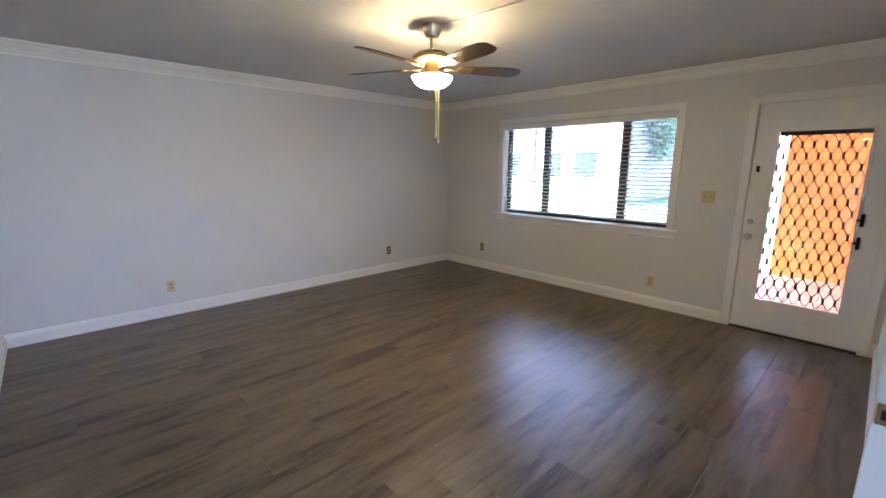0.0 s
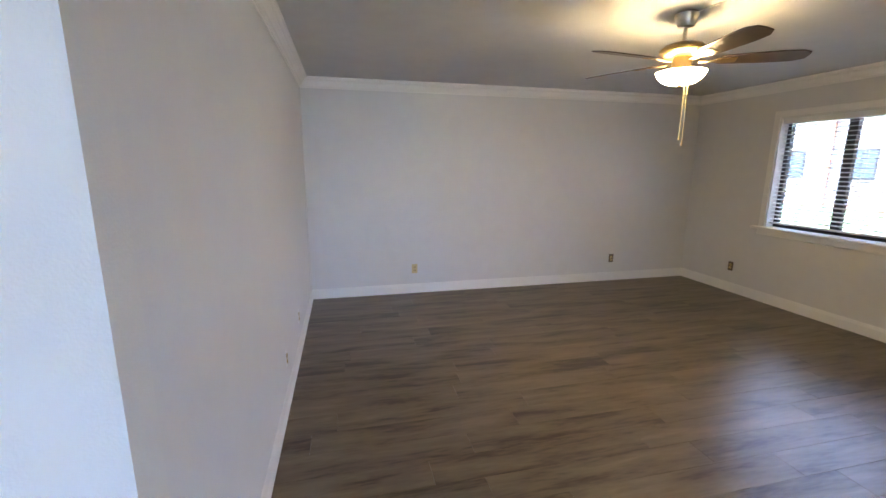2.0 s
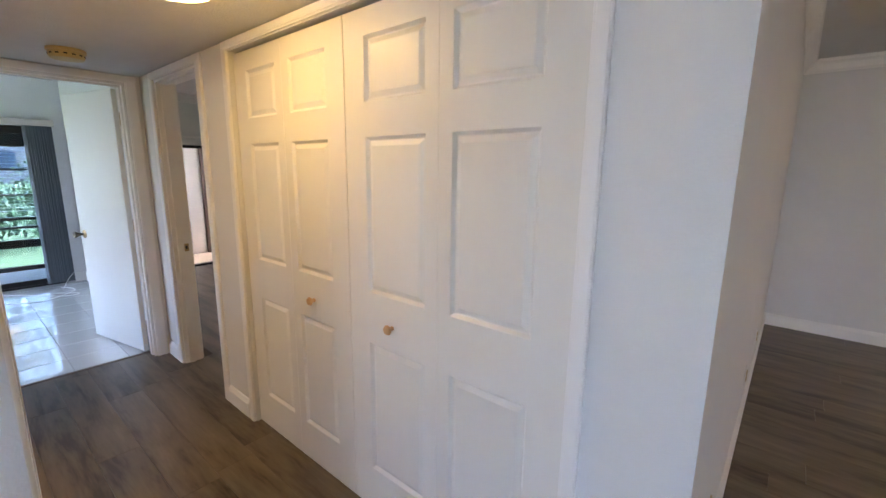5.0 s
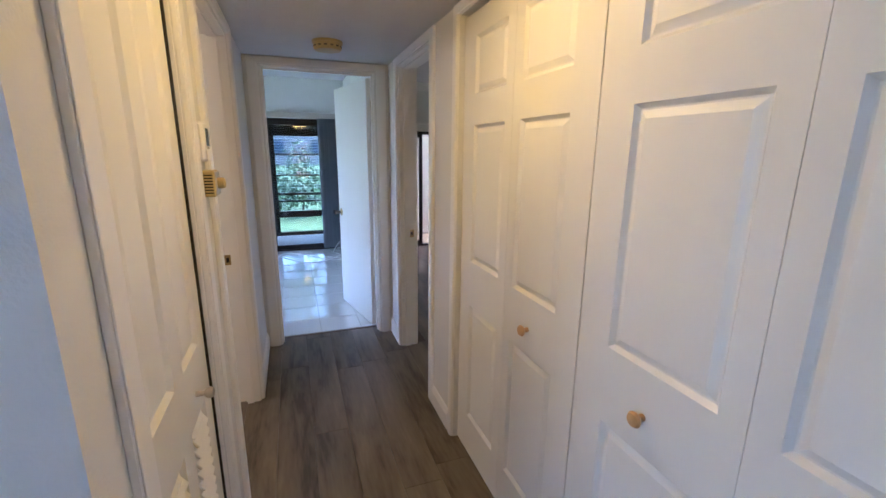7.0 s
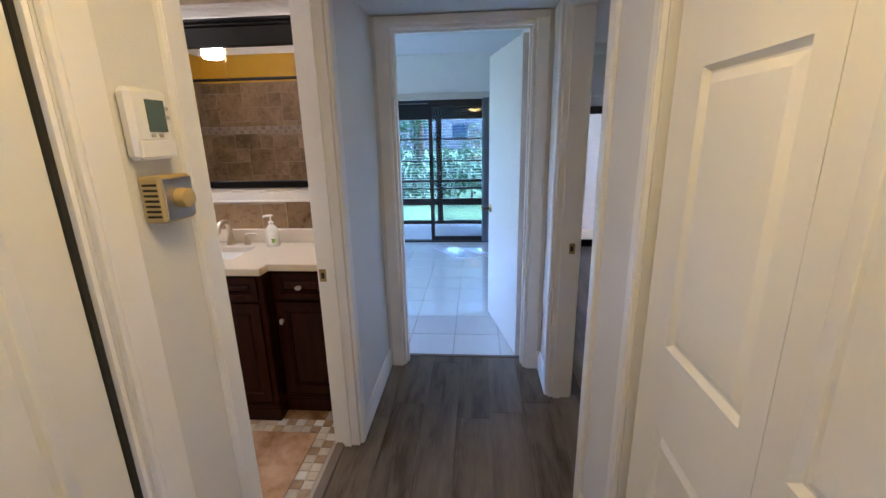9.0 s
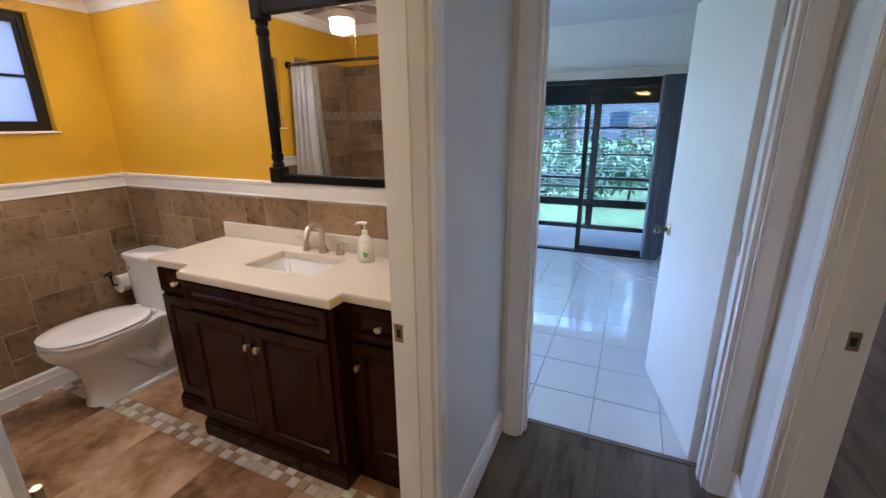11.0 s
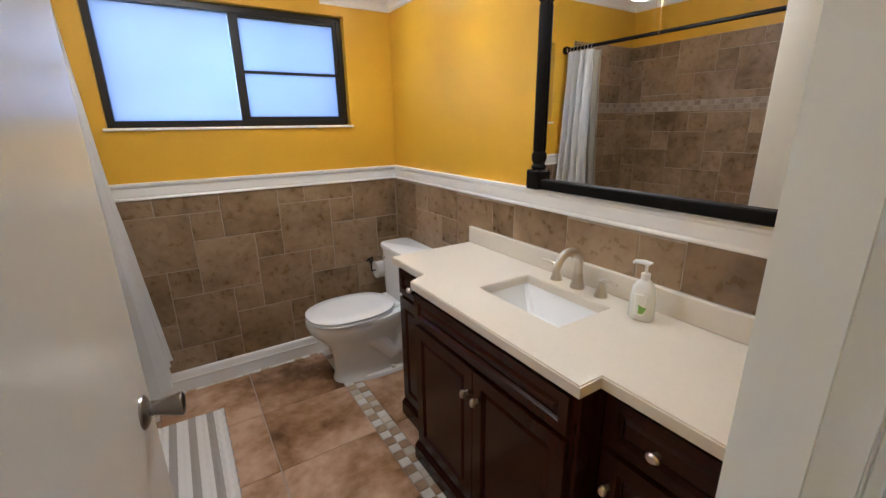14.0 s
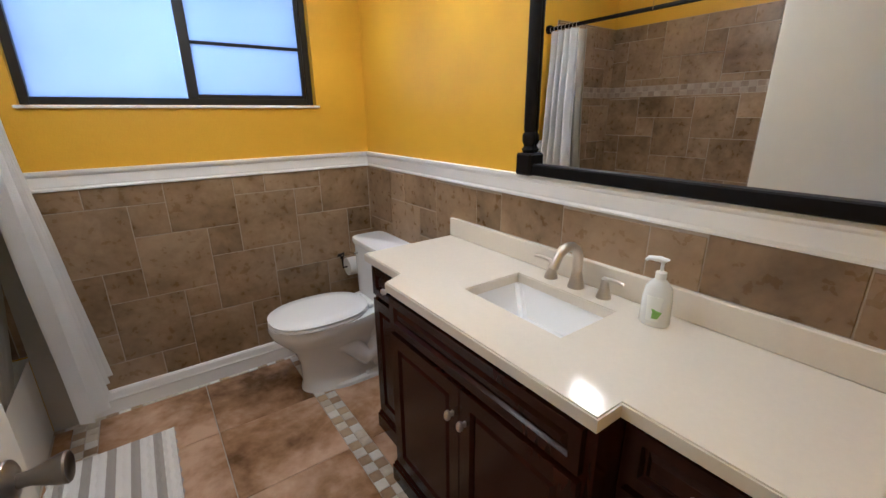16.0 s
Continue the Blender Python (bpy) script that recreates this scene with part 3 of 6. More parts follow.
def jamb(name, axis, a, b, u0, u1, top, label, th=0.012, stop=None):
    """Lining boards inside an opening, with a door stop."""
    bm = bmesh.new()
    def put(p, q, lo, hi, c, d):
        box(bm, *((c, d, p, q) if axis == "x" else (p, q, c, d)), lo, hi)
    put(u0, u0 + th, 0, top, a, b), put(u1 - th, u1, 0, top, a, b), put(u0 + th, u1 - th, top - th, top, a, b)
    if stop:
        s0, s1 = stop
        put(u0 + th, u0 + th + 0.010, 0, top - th, s0, s1), put(u1 - th - 0.010, u1 - th, 0, top - th, s0, s1), put(u0 + th, u1 - th, top - th - 0.010, top - th, s0, s1)
    return tagged(part(name, bm, M_TRIM), label, "trim", kind="structure")


casing("trim_entry_door", "x", XE, -1, DOOR_E[0] + 0.01, DOOR_E[1] - 0.01, 2.05, 0.075, "white painted casing around the entry door")
jamb("jamb_entry_door", "x", XE + 0.002, XE + 0.2, DOOR_E[0] - 0.0, DOOR_E[1], 2.05, "white entry door jamb", th=0.006)
casing("trim_window_living", "x", XE, -1, WIN_E[0], WIN_E[1], WIN_E[3], 0.072, "white painted casing around the living room window", sill=WIN_E[2])
casing("trim_hall_closet", "y", YC, -1, CLOSET[0], CLOSET[1], CLOSET[3], 0.05, "white casing around the bifold closet", head=0.046)
casing("trim_bedroom_two_door", "y", YC, -1, DOOR_N[0], DOOR_N[1], DOOR_N[3], 0.07, "white casing around the bedroom doorway", head=0.05)
jamb("jamb_bedroom_two_door", "y", YC + 0.002, YC + T + 0.004, DOOR_N[0], DOOR_N[1], DOOR_N[3], "white doorway jamb", stop=(YC + 0.03, YC + 0.07))
casing("trim_bedroom_two_inside", "y", YC + T, 1, DOOR_N[0], DOOR_N[1], DOOR_N[3], 0.07, "white casing on the bedroom side")
casing("trim_bathroom_door", "y", YS, 1, DOOR_B[0], DOOR_B[1], DOOR_B[3], 0.066, "white casing around the bathroom doorway", head=0.05)
jamb("jamb_bathroom_door", "y", YBN - 0.002, YS - 0.002, DOOR_B[0], DOOR_B[1], DOOR_B[3], "white bathroom doorway jamb", stop=(0.060, 0.10))
casing("trim_utility_closet", "y", YS, 1, DOOR_AC[0], DOOR_AC[1], DOOR_AC[3], 0.075, "white casing around the utility closet", head=0.046)
jamb("jamb_utility_closet", "y", YS - 0.06, YS - 0.002, DOOR_AC[0], DOOR_AC[1], DOOR_AC[3], "white utility closet jamb", th=0.008)
casing("trim_bedroom_door", "x", XEND, 1, DOOR_W[0], DOOR_W[1], DOOR_W[3], 0.074, "white casing around the bedroom doorway", head=0.05)
jamb("jamb_bedroom_door", "x", XEND - 0.128, XEND - 0.002, DOOR_W[0], DOOR_W[1], DOOR_W[3], "white bedroom doorway jamb", stop=(XEND - 0.08, XEND - 0.04))
slab("trim_partition_jamb", [(1.64, 1.68, YP - T - 0.02, YP + 0.075, 0, 2.05), (1.68, 1.72, YP + 0.001, YP + 0.075, 0, 2.05)], M_TRIM, "white jamb board at the partition end", "trim")
slab("floor_threshold", [(XEND - 0.138, XEND - 0.112, DOOR_W[0] + 0.012, DOOR_W[1] - 0.012, -0.004, 0.005), (DOOR_B[0] + 0.012, DOOR_B[1] - 0.012, 0.026, 0.066, -0.006, 0.013)], material("transition_strip", (0.16, 0.12, 0.09), 0.5, vary=0.2), "thin brown floor transition strip", "floor")


# ---- doors and closets ----
def strike_plate(m, label):
    t = thing("strike_plate", m, label, "door hardware")
    part("plate", boxes((-0.001, 0.004, -0.016, 0.016, -0.028, 0.028), bevel=0.0015), M_BRASS, t)
    part("latch_hole", boxes((0.004, 0.0045, -0.007, 0.007, -0.013, 0.013)), M_DARKHOLE, t)
    return t


strike_plate(pose(DOOR_N[0] + 0.0135, YC + 0.085, 0.885), "small aged brass strike plate on the white jamb")
strike_plate(pose(DOOR_B[0] + 0.0135, 0.043, 0.885), "aged brass strike plate on the bathroom jamb")
strike_plate(pose(1.6365, YP + 0.055, 0.9, 0, 0, 180), "dark brass strike plate on the partition jamb")


def bifold(m, width, knob_side, label):
    """Two hinged moulded leaves; knob_side 1 sets the knob on the right leaf."""
    t = thing("bifold_door", m, label, "closet door", "hall closet doors")
    half = width / 2
    for k in range(2):
        w = half - 0.0015
        pw0, pw1 = (0.115, w - 0.055) if k == 0 else (0.055, w - 0.115)
        panels = [(pw0, pw1, 0.20, 0.775), (pw0, pw1, 0.985, 1.578), (pw0, pw1, 1.70, 1.925)]
        leaf = part("leaf", leaf_panel(w, 2.015, panels, 0.03), M_DOOR, t)
        leaf.location = (k * half, 0, 0.007)
        if k == knob_side:
            knob(leaf, (half * (0.40 if k else 0.526), 0, 0.868), M_KNOBWOOD, 0.020, 0.034)
    return t


bifold(pose(-2.354, YC + 0.022, 0), 0.890, 1, "cream white moulded bifold closet door with wooden knob")
bifold(pose(-1.461, YC + 0.022, 0), 0.944, 0, "cream white moulded bifold door beside the wall end, wooden knob")


def utility_door():
    t = thing("utility_door", pose(-1.306, YS - 0.018, 0, 0, 0, 180), "white moulded utility closet door with louvred lower half and nickel knob", "closet door")
    w = 0.576
    cols = [(0.075, w / 2 - 0.04), (w / 2 + 0.04, w - 0.075)]
    panels = [(c[0], c[1], 0.93, 1.90) for c in cols] + [(c[0], c[1], 0.15, 0.76) for c in cols]
    part("slab", leaf_panel(w, 2.015, panels, 0.033), M_DOOR, t).location = (0, 0, 0.012)
    for c in cols:
        for i in range(17):
            z = 0.19 + i * 0.033
            bm = boxes((c[0] + 0.022, c[1] - 0.022, -0.004, 0.004, -0.017, 0.017), bevel=0.002)
            bmesh.ops.rotate(bm, verts=bm.verts, matrix=Matrix.Rotation(radians(-35), 3, "X"))
            bmesh.ops.translate(bm, verts=bm.verts, vec=(0, 0.004, z + 0.012))
            part("louvre", bm, M_DOOR, t)
    # dark strip added for the shadowed gap between door and casing
    part("gap_shadow", boxes((w + 0.001, w + 0.011, -0.006, 0.03, 0.012, 2.027)), M_DARKHOLE, t, "dark strip for the shadow in the door gap")
    knob(t, (w - 0.16, 0, 0.835), M_NICKEL, 0.016, 0.045)


utility_door()


def flush_door(name, m, width, label, mat, knob_mat, rosette_mat, knob_z=0.9, height=2.005):
    """A plain slab hinged at its origin, along +x, its face towards -y."""
    t = thing(name, m, label, "door")
    part("slab", boxes((0.003, width, 0, 0.035, 0.012, height), bevel=0.002), mat, t)
    for s, y in ((-1, 0.0), (1, 0.035)):
        h = part("door_knob", lathe([(0.012, y), (0.011, y + s * 0.020), (0.012, y + s * 0.028), (0.017, y + s * 0.042), (0.0225, y + s * 0.058), (0.0245, y + s * 0.068), (0.0225, y + s * 0.071), (0.016, y + s * 0.066), (0.004, y + s * 0.065)], 24, (width - 0.062, 0, knob_z), axis="y"), knob_mat, t, smooth=True)
        part("rosette", lathe([(0.0345, y), (0.0335, y + s * 0.004), (0.028, y + s * 0.0075), (0.020, y + s * 0.011), (0.013, y + s * 0.012)], 28, (width - 0.062, 0, knob_z), axis="y"), rosette_mat, h, smooth=True)
    for z in (0.22, 1.02, 1.80):
        part("hinge", tube([(0.0, -0.006, z - 0.045), (0.0, -0.006, z + 0.045)], 0.006, 8), M_BRASS, t, smooth=True)
    return t


# bathroom door, open into the room
flush_door("door_bathroom", pose(-2.209, 0.012, 0) @ Matrix.Rotation(radians(-97.5), 4, "Z") @ Matrix.Translation((0, -0.035, 0)), 0.815, "glossy cream flush door standing open with dark nickel knob", M_GLOSSDOOR, material("pewter", (0.22, 0.19, 0.16), 0.3, 1.0, vary=0.1), material("worn_pewter", (0.36, 0.33, 0.29), 0.3, 1.0, vary=0.15, grain=60), 0.895)
# bedroom door, open into the bedroom
flush_door("door_bedroom", pose(-3.925, 1.008, 0) @ Matrix.Rotation(radians(192.5), 4, "Z"), 0.755, "white flush bedroom door standing open with dark knob", M_DOOR, material("dark_bronze_knob", (0.10, 0.085, 0.07), 0.3, 1.0, vary=0.1), M_BRASS, 0.905)


# ---- living room ----
def entry_door():
    y0, y1 = 0.343, 1.236
    t = thing("door_entry", pose(XE + 0.012, 0, 0), "white painted entry door with large glass pane and dark ornamental grille", "door")
    gy0, gy1, gz0, gz1 = 0.487, 1.068, 0.302, 1.811
    part("slab", boxes((0, 0.045, y0, gy0, 0.014, 2.045), (0, 0.045, gy1, y1, 0.014, 2.045), (0, 0.045, gy0, gy1, 0.014, gz0), (0, 0.045, gy0, gy1, gz1, 2.045)), M_TRIM, t)
    part("stop", boxes((0.047, 0.075, y0 - 0.006, y0 + 0.03, 0.0, 2.048), (0.047, 0.075, y1 - 0.03, y1 + 0.005, 0.0, 2.048), (0.047, 0.075, y0 + 0.03, y1 - 0.03, 2.02, 2.048)), M_TRIM, t)
    part("threshold", boxes((-0.03, 0.16, y0, y1, -0.06, 0.012), bevel=0.003), M_BRONZE, t)
    b = 0.02
    part("glass_bead", boxes((-0.008, -0.0005, gy0 - b, gy0 + 0.004, gz0 - b, gz1 + b), (-0.008, -0.0005, gy1 - 0.004, gy1 + b, gz0 - b, gz1 + b), (-0.008, -0.0005, gy0 + 0.004, gy1 - 0.004, gz0 - b, gz0 + 0.004), (-0.008, -0.0005, gy0 + 0.004, gy1 - 0.004, gz1 - 0.004, gz1 + b), bevel=0.002), M_TRIM, t)
    pane = part("pane", boxes((0.020, 0.026, gy0, gy1, gz0, gz1)), M_GLASS, t)
    pane.visible_shadow = False
    part("shade_rail", boxes((0.05, 0.07, gy0, gy1, gz1 - 0.035, gz1 + 0.01)), M_BRONZE, t)
    # ornamental grille: diamonds tied by short upright bars
    bm = bmesh.new()
    cols, pitch = 16, (gy1 - gy0) / 15
    step = 0.19
    x = 0.085
    for c in range(cols):
        y = gy0 + c * pitch
        for r in range(14):
            z = gz0 - 0.03 + r * step + (step / 2 if c % 2 else 0)
            if gz0 - 0.05 < z < gz1 + 0.03:
                box(bm, x - 0.006, x + 0.006, y - 0.0065, y + 0.0065, z - 0.030, z + 0.030)
                box(bm, x - 0.008, x + 0.008, y - 0.010, y + 0.010, z - 0.010, z + 0.010)
                for dy in (-1, 1):
                    if gy0 - 0.01 <= y + dy * pitch <= gy1 + 0.01:
                        for dz in (-1, 1):
                            tube([(x, y, z + dz * 0.008), (x, y + dy * pitch, z + dz * (step / 2 - 0.008))], 0.0032, 5, bm)
    part("grille", bm, M_IRON, t, "dark iron diamond security grille")
    part("deadbolt", lathe([(0.024, -0.001), (0.024, -0.010), (0.016, -0.016), (0.006, -0.017)], 20, (0, 1.182, 1.016), axis="x"), M_NICKEL, t, smooth=True)
    part("door_knob", lathe([(0.030, -0.001), (0.030, -0.007), (0.012, -0.012), (0.012, -0.03), (0.026, -0.042), (0.028, -0.056), (0.018, -0.066), (0.006, -0.067)], 20, (0, 1.182, 0.88), axis="x"), M_NICKEL, t, smooth=True)
    part("viewer_plate", lathe([(0.014, -0.0005), (0.013, -0.005), (0.004, -0.006)], 16, (0, 1.184, 1.506), lathe([(0.014, -0.0005), (0.013, -0.005), (0.004, -0.006)], 16, (0, 1.184, 1.479), axis="x"), axis="x"), M_BLACK, t)
    for z in (1.10, 0.915):
        part("latch_lever", boxes((-0.03, -0.0085, 0.446, 0.469, z - 0.055, z + 0.045), (-0.055, -0.03, 0.450, 0.492, z - 0.012, z + 0.004), bevel=0.003), M_BLACK, t, "black latch lever")
    for z in (0.22, 1.02, 1.80):
        part("hinge", tube([(-0.006, y0 - 0.006, z - 0.05), (-0.006, y0 - 0.006, z + 0.05)], 0.0065, 8), M_TRIM, t, smooth=True)


entry_door()


def living_window():
    y0, y1, z0, z1 = WIN_E
    t = tagged(new("window_1"), "wide dark bronze framed window in three lights", "window", kind="structure")
    t.matrix_world = pose(XE + 0.10, 0, 0)
    f = 0.045
    part("window_frame", boxes((0, 0.06, y0, y0 + f, z0, z1), (0, 0.06, y1 - f, y1, z0, z1), (0, 0.06, y0 + f, y1 - f, z0, z0 + f), (0, 0.06, y0 + f, y1 - f, z1 - f, z1), bevel=0.003), M_BRONZE, t)
    for y in (3.45, 2.44):
        part("mullion", boxes((-0.004, 0.05, y - 0.042, y + 0.042, z0 + f, z1 - f), bevel=0.003), M_BRONZE, t)
    for a, b in ((y0 + f, 2.398), (2.482, 3.408), (3.492, y1 - f)):
        p = part("pane", boxes((0.022, 0.027, a, b, z0 + f, z1 - f)), M_GLASS, t)
        p.visible_shadow = False
    part("window_sill", boxes((-0.165, -0.001, y0 - 0.13, y1 + 0.13, z0 - 0.030, z0 - 0.002), bevel=0.006), M_TRIM, t)
    part("apron", boxes((-0.120, -0.1005, y0 - 0.08, y1 + 0.08, z0 - 0.095, z0 - 0.032), bevel=0.006), M_TRIM, t)
    part("reveal", boxes((-0.099, 0, y0 + 0.0005, y0 + 0.006, z0, z1), (-0.099, 0, y1 - 0.006, y1 - 0.0005, z0, z1), (-0.099, 0, y0, y1, z1 - 0.006, z1 - 0.0005)), M_TRIM, t)


living_window()


def blind(m, width, top, bottom, label, slat=0.048, pitch=0.0435, tilt=-8):
    """Horizontal blind hanging in its yz plane."""
    t = thing("window_blind", m, label, "blind")
    part("valance", boxes((-0.035, 0.030, 0.004, width - 0.004, top - 0.062, top), bevel=0.004), M_BLIND, t)
    z = top - 0.09
    first = None
    while z > bottom + 0.04:
        if first is None:
            bm = bmesh.new()
            n = 4
            prof = [(-slat / 2 + slat * i / n, 0.0035 * (1 - (2 * i / n - 1) ** 2)) for i in range(n + 1)]
            va = [[bm.verts.new((x, y, h + d)) for x, h in prof] for y in (0.012, width - 0.012) for d in (0, 0.0028)]
            for i in range(n):
                bm.faces.new((va[1][i], va[1][i + 1], va[3][i + 1], va[3][i])), bm.faces.new((va[0][i], va[2][i], va[2][i + 1], va[0][i + 1]))
            bm.faces.new((va[0][0], va[1][0], va[3][0], va[2][0])), bm.faces.new((va[0][n], va[2][n], va[3][n], va[1][n]))
            bmesh.ops.recalc_face_normals(bm, faces=bm.faces)
            first = part("slat", bm, M_BLIND, t)
            ob = first
        else:
            ob = new("slat", first.data)
            ob.parent = t
        ob.location, ob.rotation_euler = (0, 0, z), (0, radians(tilt), 0)
        z -= pitch
    part("bottom_rail", boxes((-0.022, 0.022, 0.012, width - 0.012, bottom + 0.004, bottom + 0.022), bevel=0.004), M_BLIND, t)
    for k in (0.12, 0.37, 0.63, 0.88):
        part("ladder_cord", boxes((-0.0245, -0.0235, k * width - 0.001, k * width + 0.001, bottom + 0.02, top - 0.06), (0.0235, 0.0245, k * width - 0.001, k * width + 0.001, bottom + 0.02, top - 0.06)), M_BLIND, t)


blind(pose(XE + 0.045, WIN_E[0] + 0.01, 0), WIN_E[1] - WIN_E[0] - 0.02, WIN_E[3] - 0.008, WIN_E[2] + 0.038, "white two inch horizontal blind lowered with open slats")


def ceiling_fan():
    t = thing("ceiling_fan", pose(2.268, 2.652, 0), "five blade walnut and brass ceiling fan with lit glass bowl", "ceiling fan")
    part("canopy", lathe([(0.066, 2.44), (0.064, 2.415), (0.045, 2.365), (0.020, 2.358)], 28), M_NICKEL, t, smooth=True)
    part("downrod", tube([(0, 0, 2.36), (0, 0, 2.27)], 0.012, 12), M_NICKEL, t, smooth=True)
    part("motor", lathe([(0.03, 2.285), (0.05, 2.278), (0.105, 2.262), (0.132, 2.240), (0.135, 2.222), (0.120, 2.205), (0.10, 2.198), (0.05, 2.196)], 36), M_BRASS, t, smooth=True)
    part("switch_housing", lathe([(0.05, 2.196), (0.055, 2.17), (0.052, 2.135), (0.06, 2.120), (0.068, 2.112), (0.03, 2.108)], 28), M_BRASS, t, smooth=True)
    part("bowl", lathe([(0.142, 2.108), (0.138, 2.100), (0.121, 2.070), (0.087, 2.046), (0.042, 2.034), (0.012, 2.031), (0.01, 2.036), (0.083, 2.052), (0.116, 2.076), (0.135, 2.106)][::-1], 36), M_BOWL, t, "glowing frosted glass bowl", smooth=True)
    part("finial", lathe([(0.012, 2.033), (0.010, 2.021), (0.003, 2.017)], 12), M_BRASS, t, smooth=True)
    first = None
    for k in range(5):
        a = radians(43 + 72 * k)
        if first is None:
            bm = bmesh.new()
            out = [(0.20, -0.050), (0.30, -0.060), (0.50, -0.070), (0.60, -0.066), (0.650, -0.040), (0.655, 0.0), (0.650, 0.040), (0.60, 0.066), (0.50, 0.070), (0.30, 0.060), (0.20, 0.050)]
            lo = [bm.verts.new((x, y, -0.003)) for x, y in out]
            hi = [bm.verts.new((x, y, 0.003)) for x, y in out]
            bm.faces.new(lo[::-1]), bm.faces.new(hi)
            for i in range(len(out)):
                bm.faces.new((lo[i], lo[(i + 1) % len(out)], hi[(i + 1) % len(out)], hi[i]))
            bladed = part("blade", bm, M_BLADE, t)
            armb = bmesh.new()
            box(armb, 0.09, 0.20, -0.012, 0.012, -0.012, -0.004, bevel=0.002), box(armb, 0.18, 0.29, -0.030, 0.030, -0.009, -0.0035, bevel=0.002)
            armd = part("blade_arm", armb, M_BRASS, t)
            first = (bladed, armd)
            pair = first
        else:
            pair = tuple(new(o.name.split(".")[0], o.data) for o in first)
            for o in pair:
                o.parent = t
        for o in pair:
            o.location = (0, 0, 2.170)
            o.rotation_mode = "XYZ"
            o.rotation_euler = (radians(-12), 0, a)
    for dx, zb in ((-0.012, 1.70), (0.012, 1.665)):
        part("pull_chain", tube([(dx, -0.055, 2.12), (dx, -0.055, zb + 0.03)], 0.0026, 6), M_CHAIN, t)
        part("pull_weight", tube([(dx, -0.055, zb + 0.03), (dx, -0.055, zb)], [0.0038, 0.006], 8), M_CHAIN, t)


ceiling_fan()
wire = thing("ceiling_raceway", pose(0, 0, 0), "thin pale surface wire cover running along the ceiling", "wiring")
part("cover", boxes((-0.006, 0.006, -1.55, -0.06, 2.432, 2.4395), bevel=0.002), M_CEIL, wire)
part("joint_clip", boxes((-0.010, 0.010, -0.50, -0.47, 2.430, 2.4395), bevel=0.002), M_NICKEL, wire)
wire.matrix_world = pose(2.288, 2.652, 0, 0, 0, 5)


def outlet(m, mat, label, toggles=0):
    """A cover plate facing -y."""
    w = 0.035 if toggles < 2 else 0.058
    t = thing("switch_plate" if toggles else "outlet", m, label, "switch" if toggles else "outlet")
    part("cover_plate", boxes((-w, w, -0.006, -0.0003, -0.057, 0.057), bevel=0.003), mat, t)
    if toggles:
        for k in range(toggles):
            x = (k - (toggles - 1) / 2) * 0.046
            part("toggle", boxes((x - 0.005, x + 0.005, -0.016, -0.006, -0.004, 0.014), bevel=0.0015), M_ALMOND, t)
    else:
        for z in (-0.019, 0.019):
            s = part("socket", boxes((-0.016, 0.016, -0.0085, -0.006, z - 0.013, z + 0.013), bevel=0.004), M_ALMOND, t)
            part("slot", boxes((-0.009, -0.006, -0.0092, -0.0086, z - 0.005, z + 0.005), (0.006, 0.009, -0.0092, -0.0086, z - 0.005, z + 0.005)), M_DARKHOLE, s)


M_OLDPLATE = material("dark_plate", (0.13, 0.105, 0.075), 0.5, vary=0.2)
M_LINER = material("beige_liner", (0.50, 0.46, 0.38), 0.5, vary=0.05)
outlet(pose(1.012, YN, 0.302), M_IVORY, "ivory duplex outlet plate on the grey wall")
outlet(pose(3.718, YN, 0.308), M_OLDPLATE, "brown duplex outlet plate on the grey wall")
outlet(pose(XE, 4.43, 0.32, 0, 0, -90), M_OLDPLATE, "brown duplex outlet plate under the window")
outlet(pose(XE, 1.999, 0.283, 0, 0, -90), M_IVORY, "ivory duplex outlet plate under the window")
outlet(pose(XE, 1.542, 1.221, 0, 0, -90), M_IVORY, "ivory double light switch beside the entry door", 2)
outlet(pose(XW, 2.985, 0.31, 0, 0, 90), M_WHITEPL, "white outlet plate low on the wall")
outlet(pose(XW, 3.765, 0.31, 0, 0, 90), M_WHITEPL, "white outlet plate low on the wall")
outlet(pose(XW, 1.665, 0.31, 0, 0, 90), M_IVORY, "ivory outlet plate near the wall end")
outlet(pose(-6.80, 3.70, 0.35, 0, 0, 90), M_IVORY, "ivory outlet plate in the second bedroom")
outlet(pose(-6.80, 3.62, 1.17, 0, 0, 90), M_IVORY, "ivory light switch in the second bedroom", 1)

# ---- hall ----
smoke = thing("smoke_detector", pose(-3.245, 0.648, HALLCEIL), "round yellowed plastic smoke detector on the ceiling", "smoke detector")
part("base", lathe([(0.086, 0), (0.086, -0.014), (0.06, -0.015)], 32), M_ALMOND, smoke, smooth=True)
part("cover", lathe([(0.079, -0.013), (0.079, -0.038), (0.072, -0.050), (0.036, -0.055), (0.008, -0.055)], 32), M_ALMOND, smoke, smooth=True)
for k in range(14):
    a = 2 * math.pi * k / 14
    bm = boxes((-0.008, 0.008, 0.0785, 0.0798, -0.035, -0.028))
    bmesh.ops.rotate(bm, verts=bm.verts, matrix=Matrix.Rotation(a, 3, "Z"))
    part("vent_slot", bm, M_DARKHOLE, smoke)

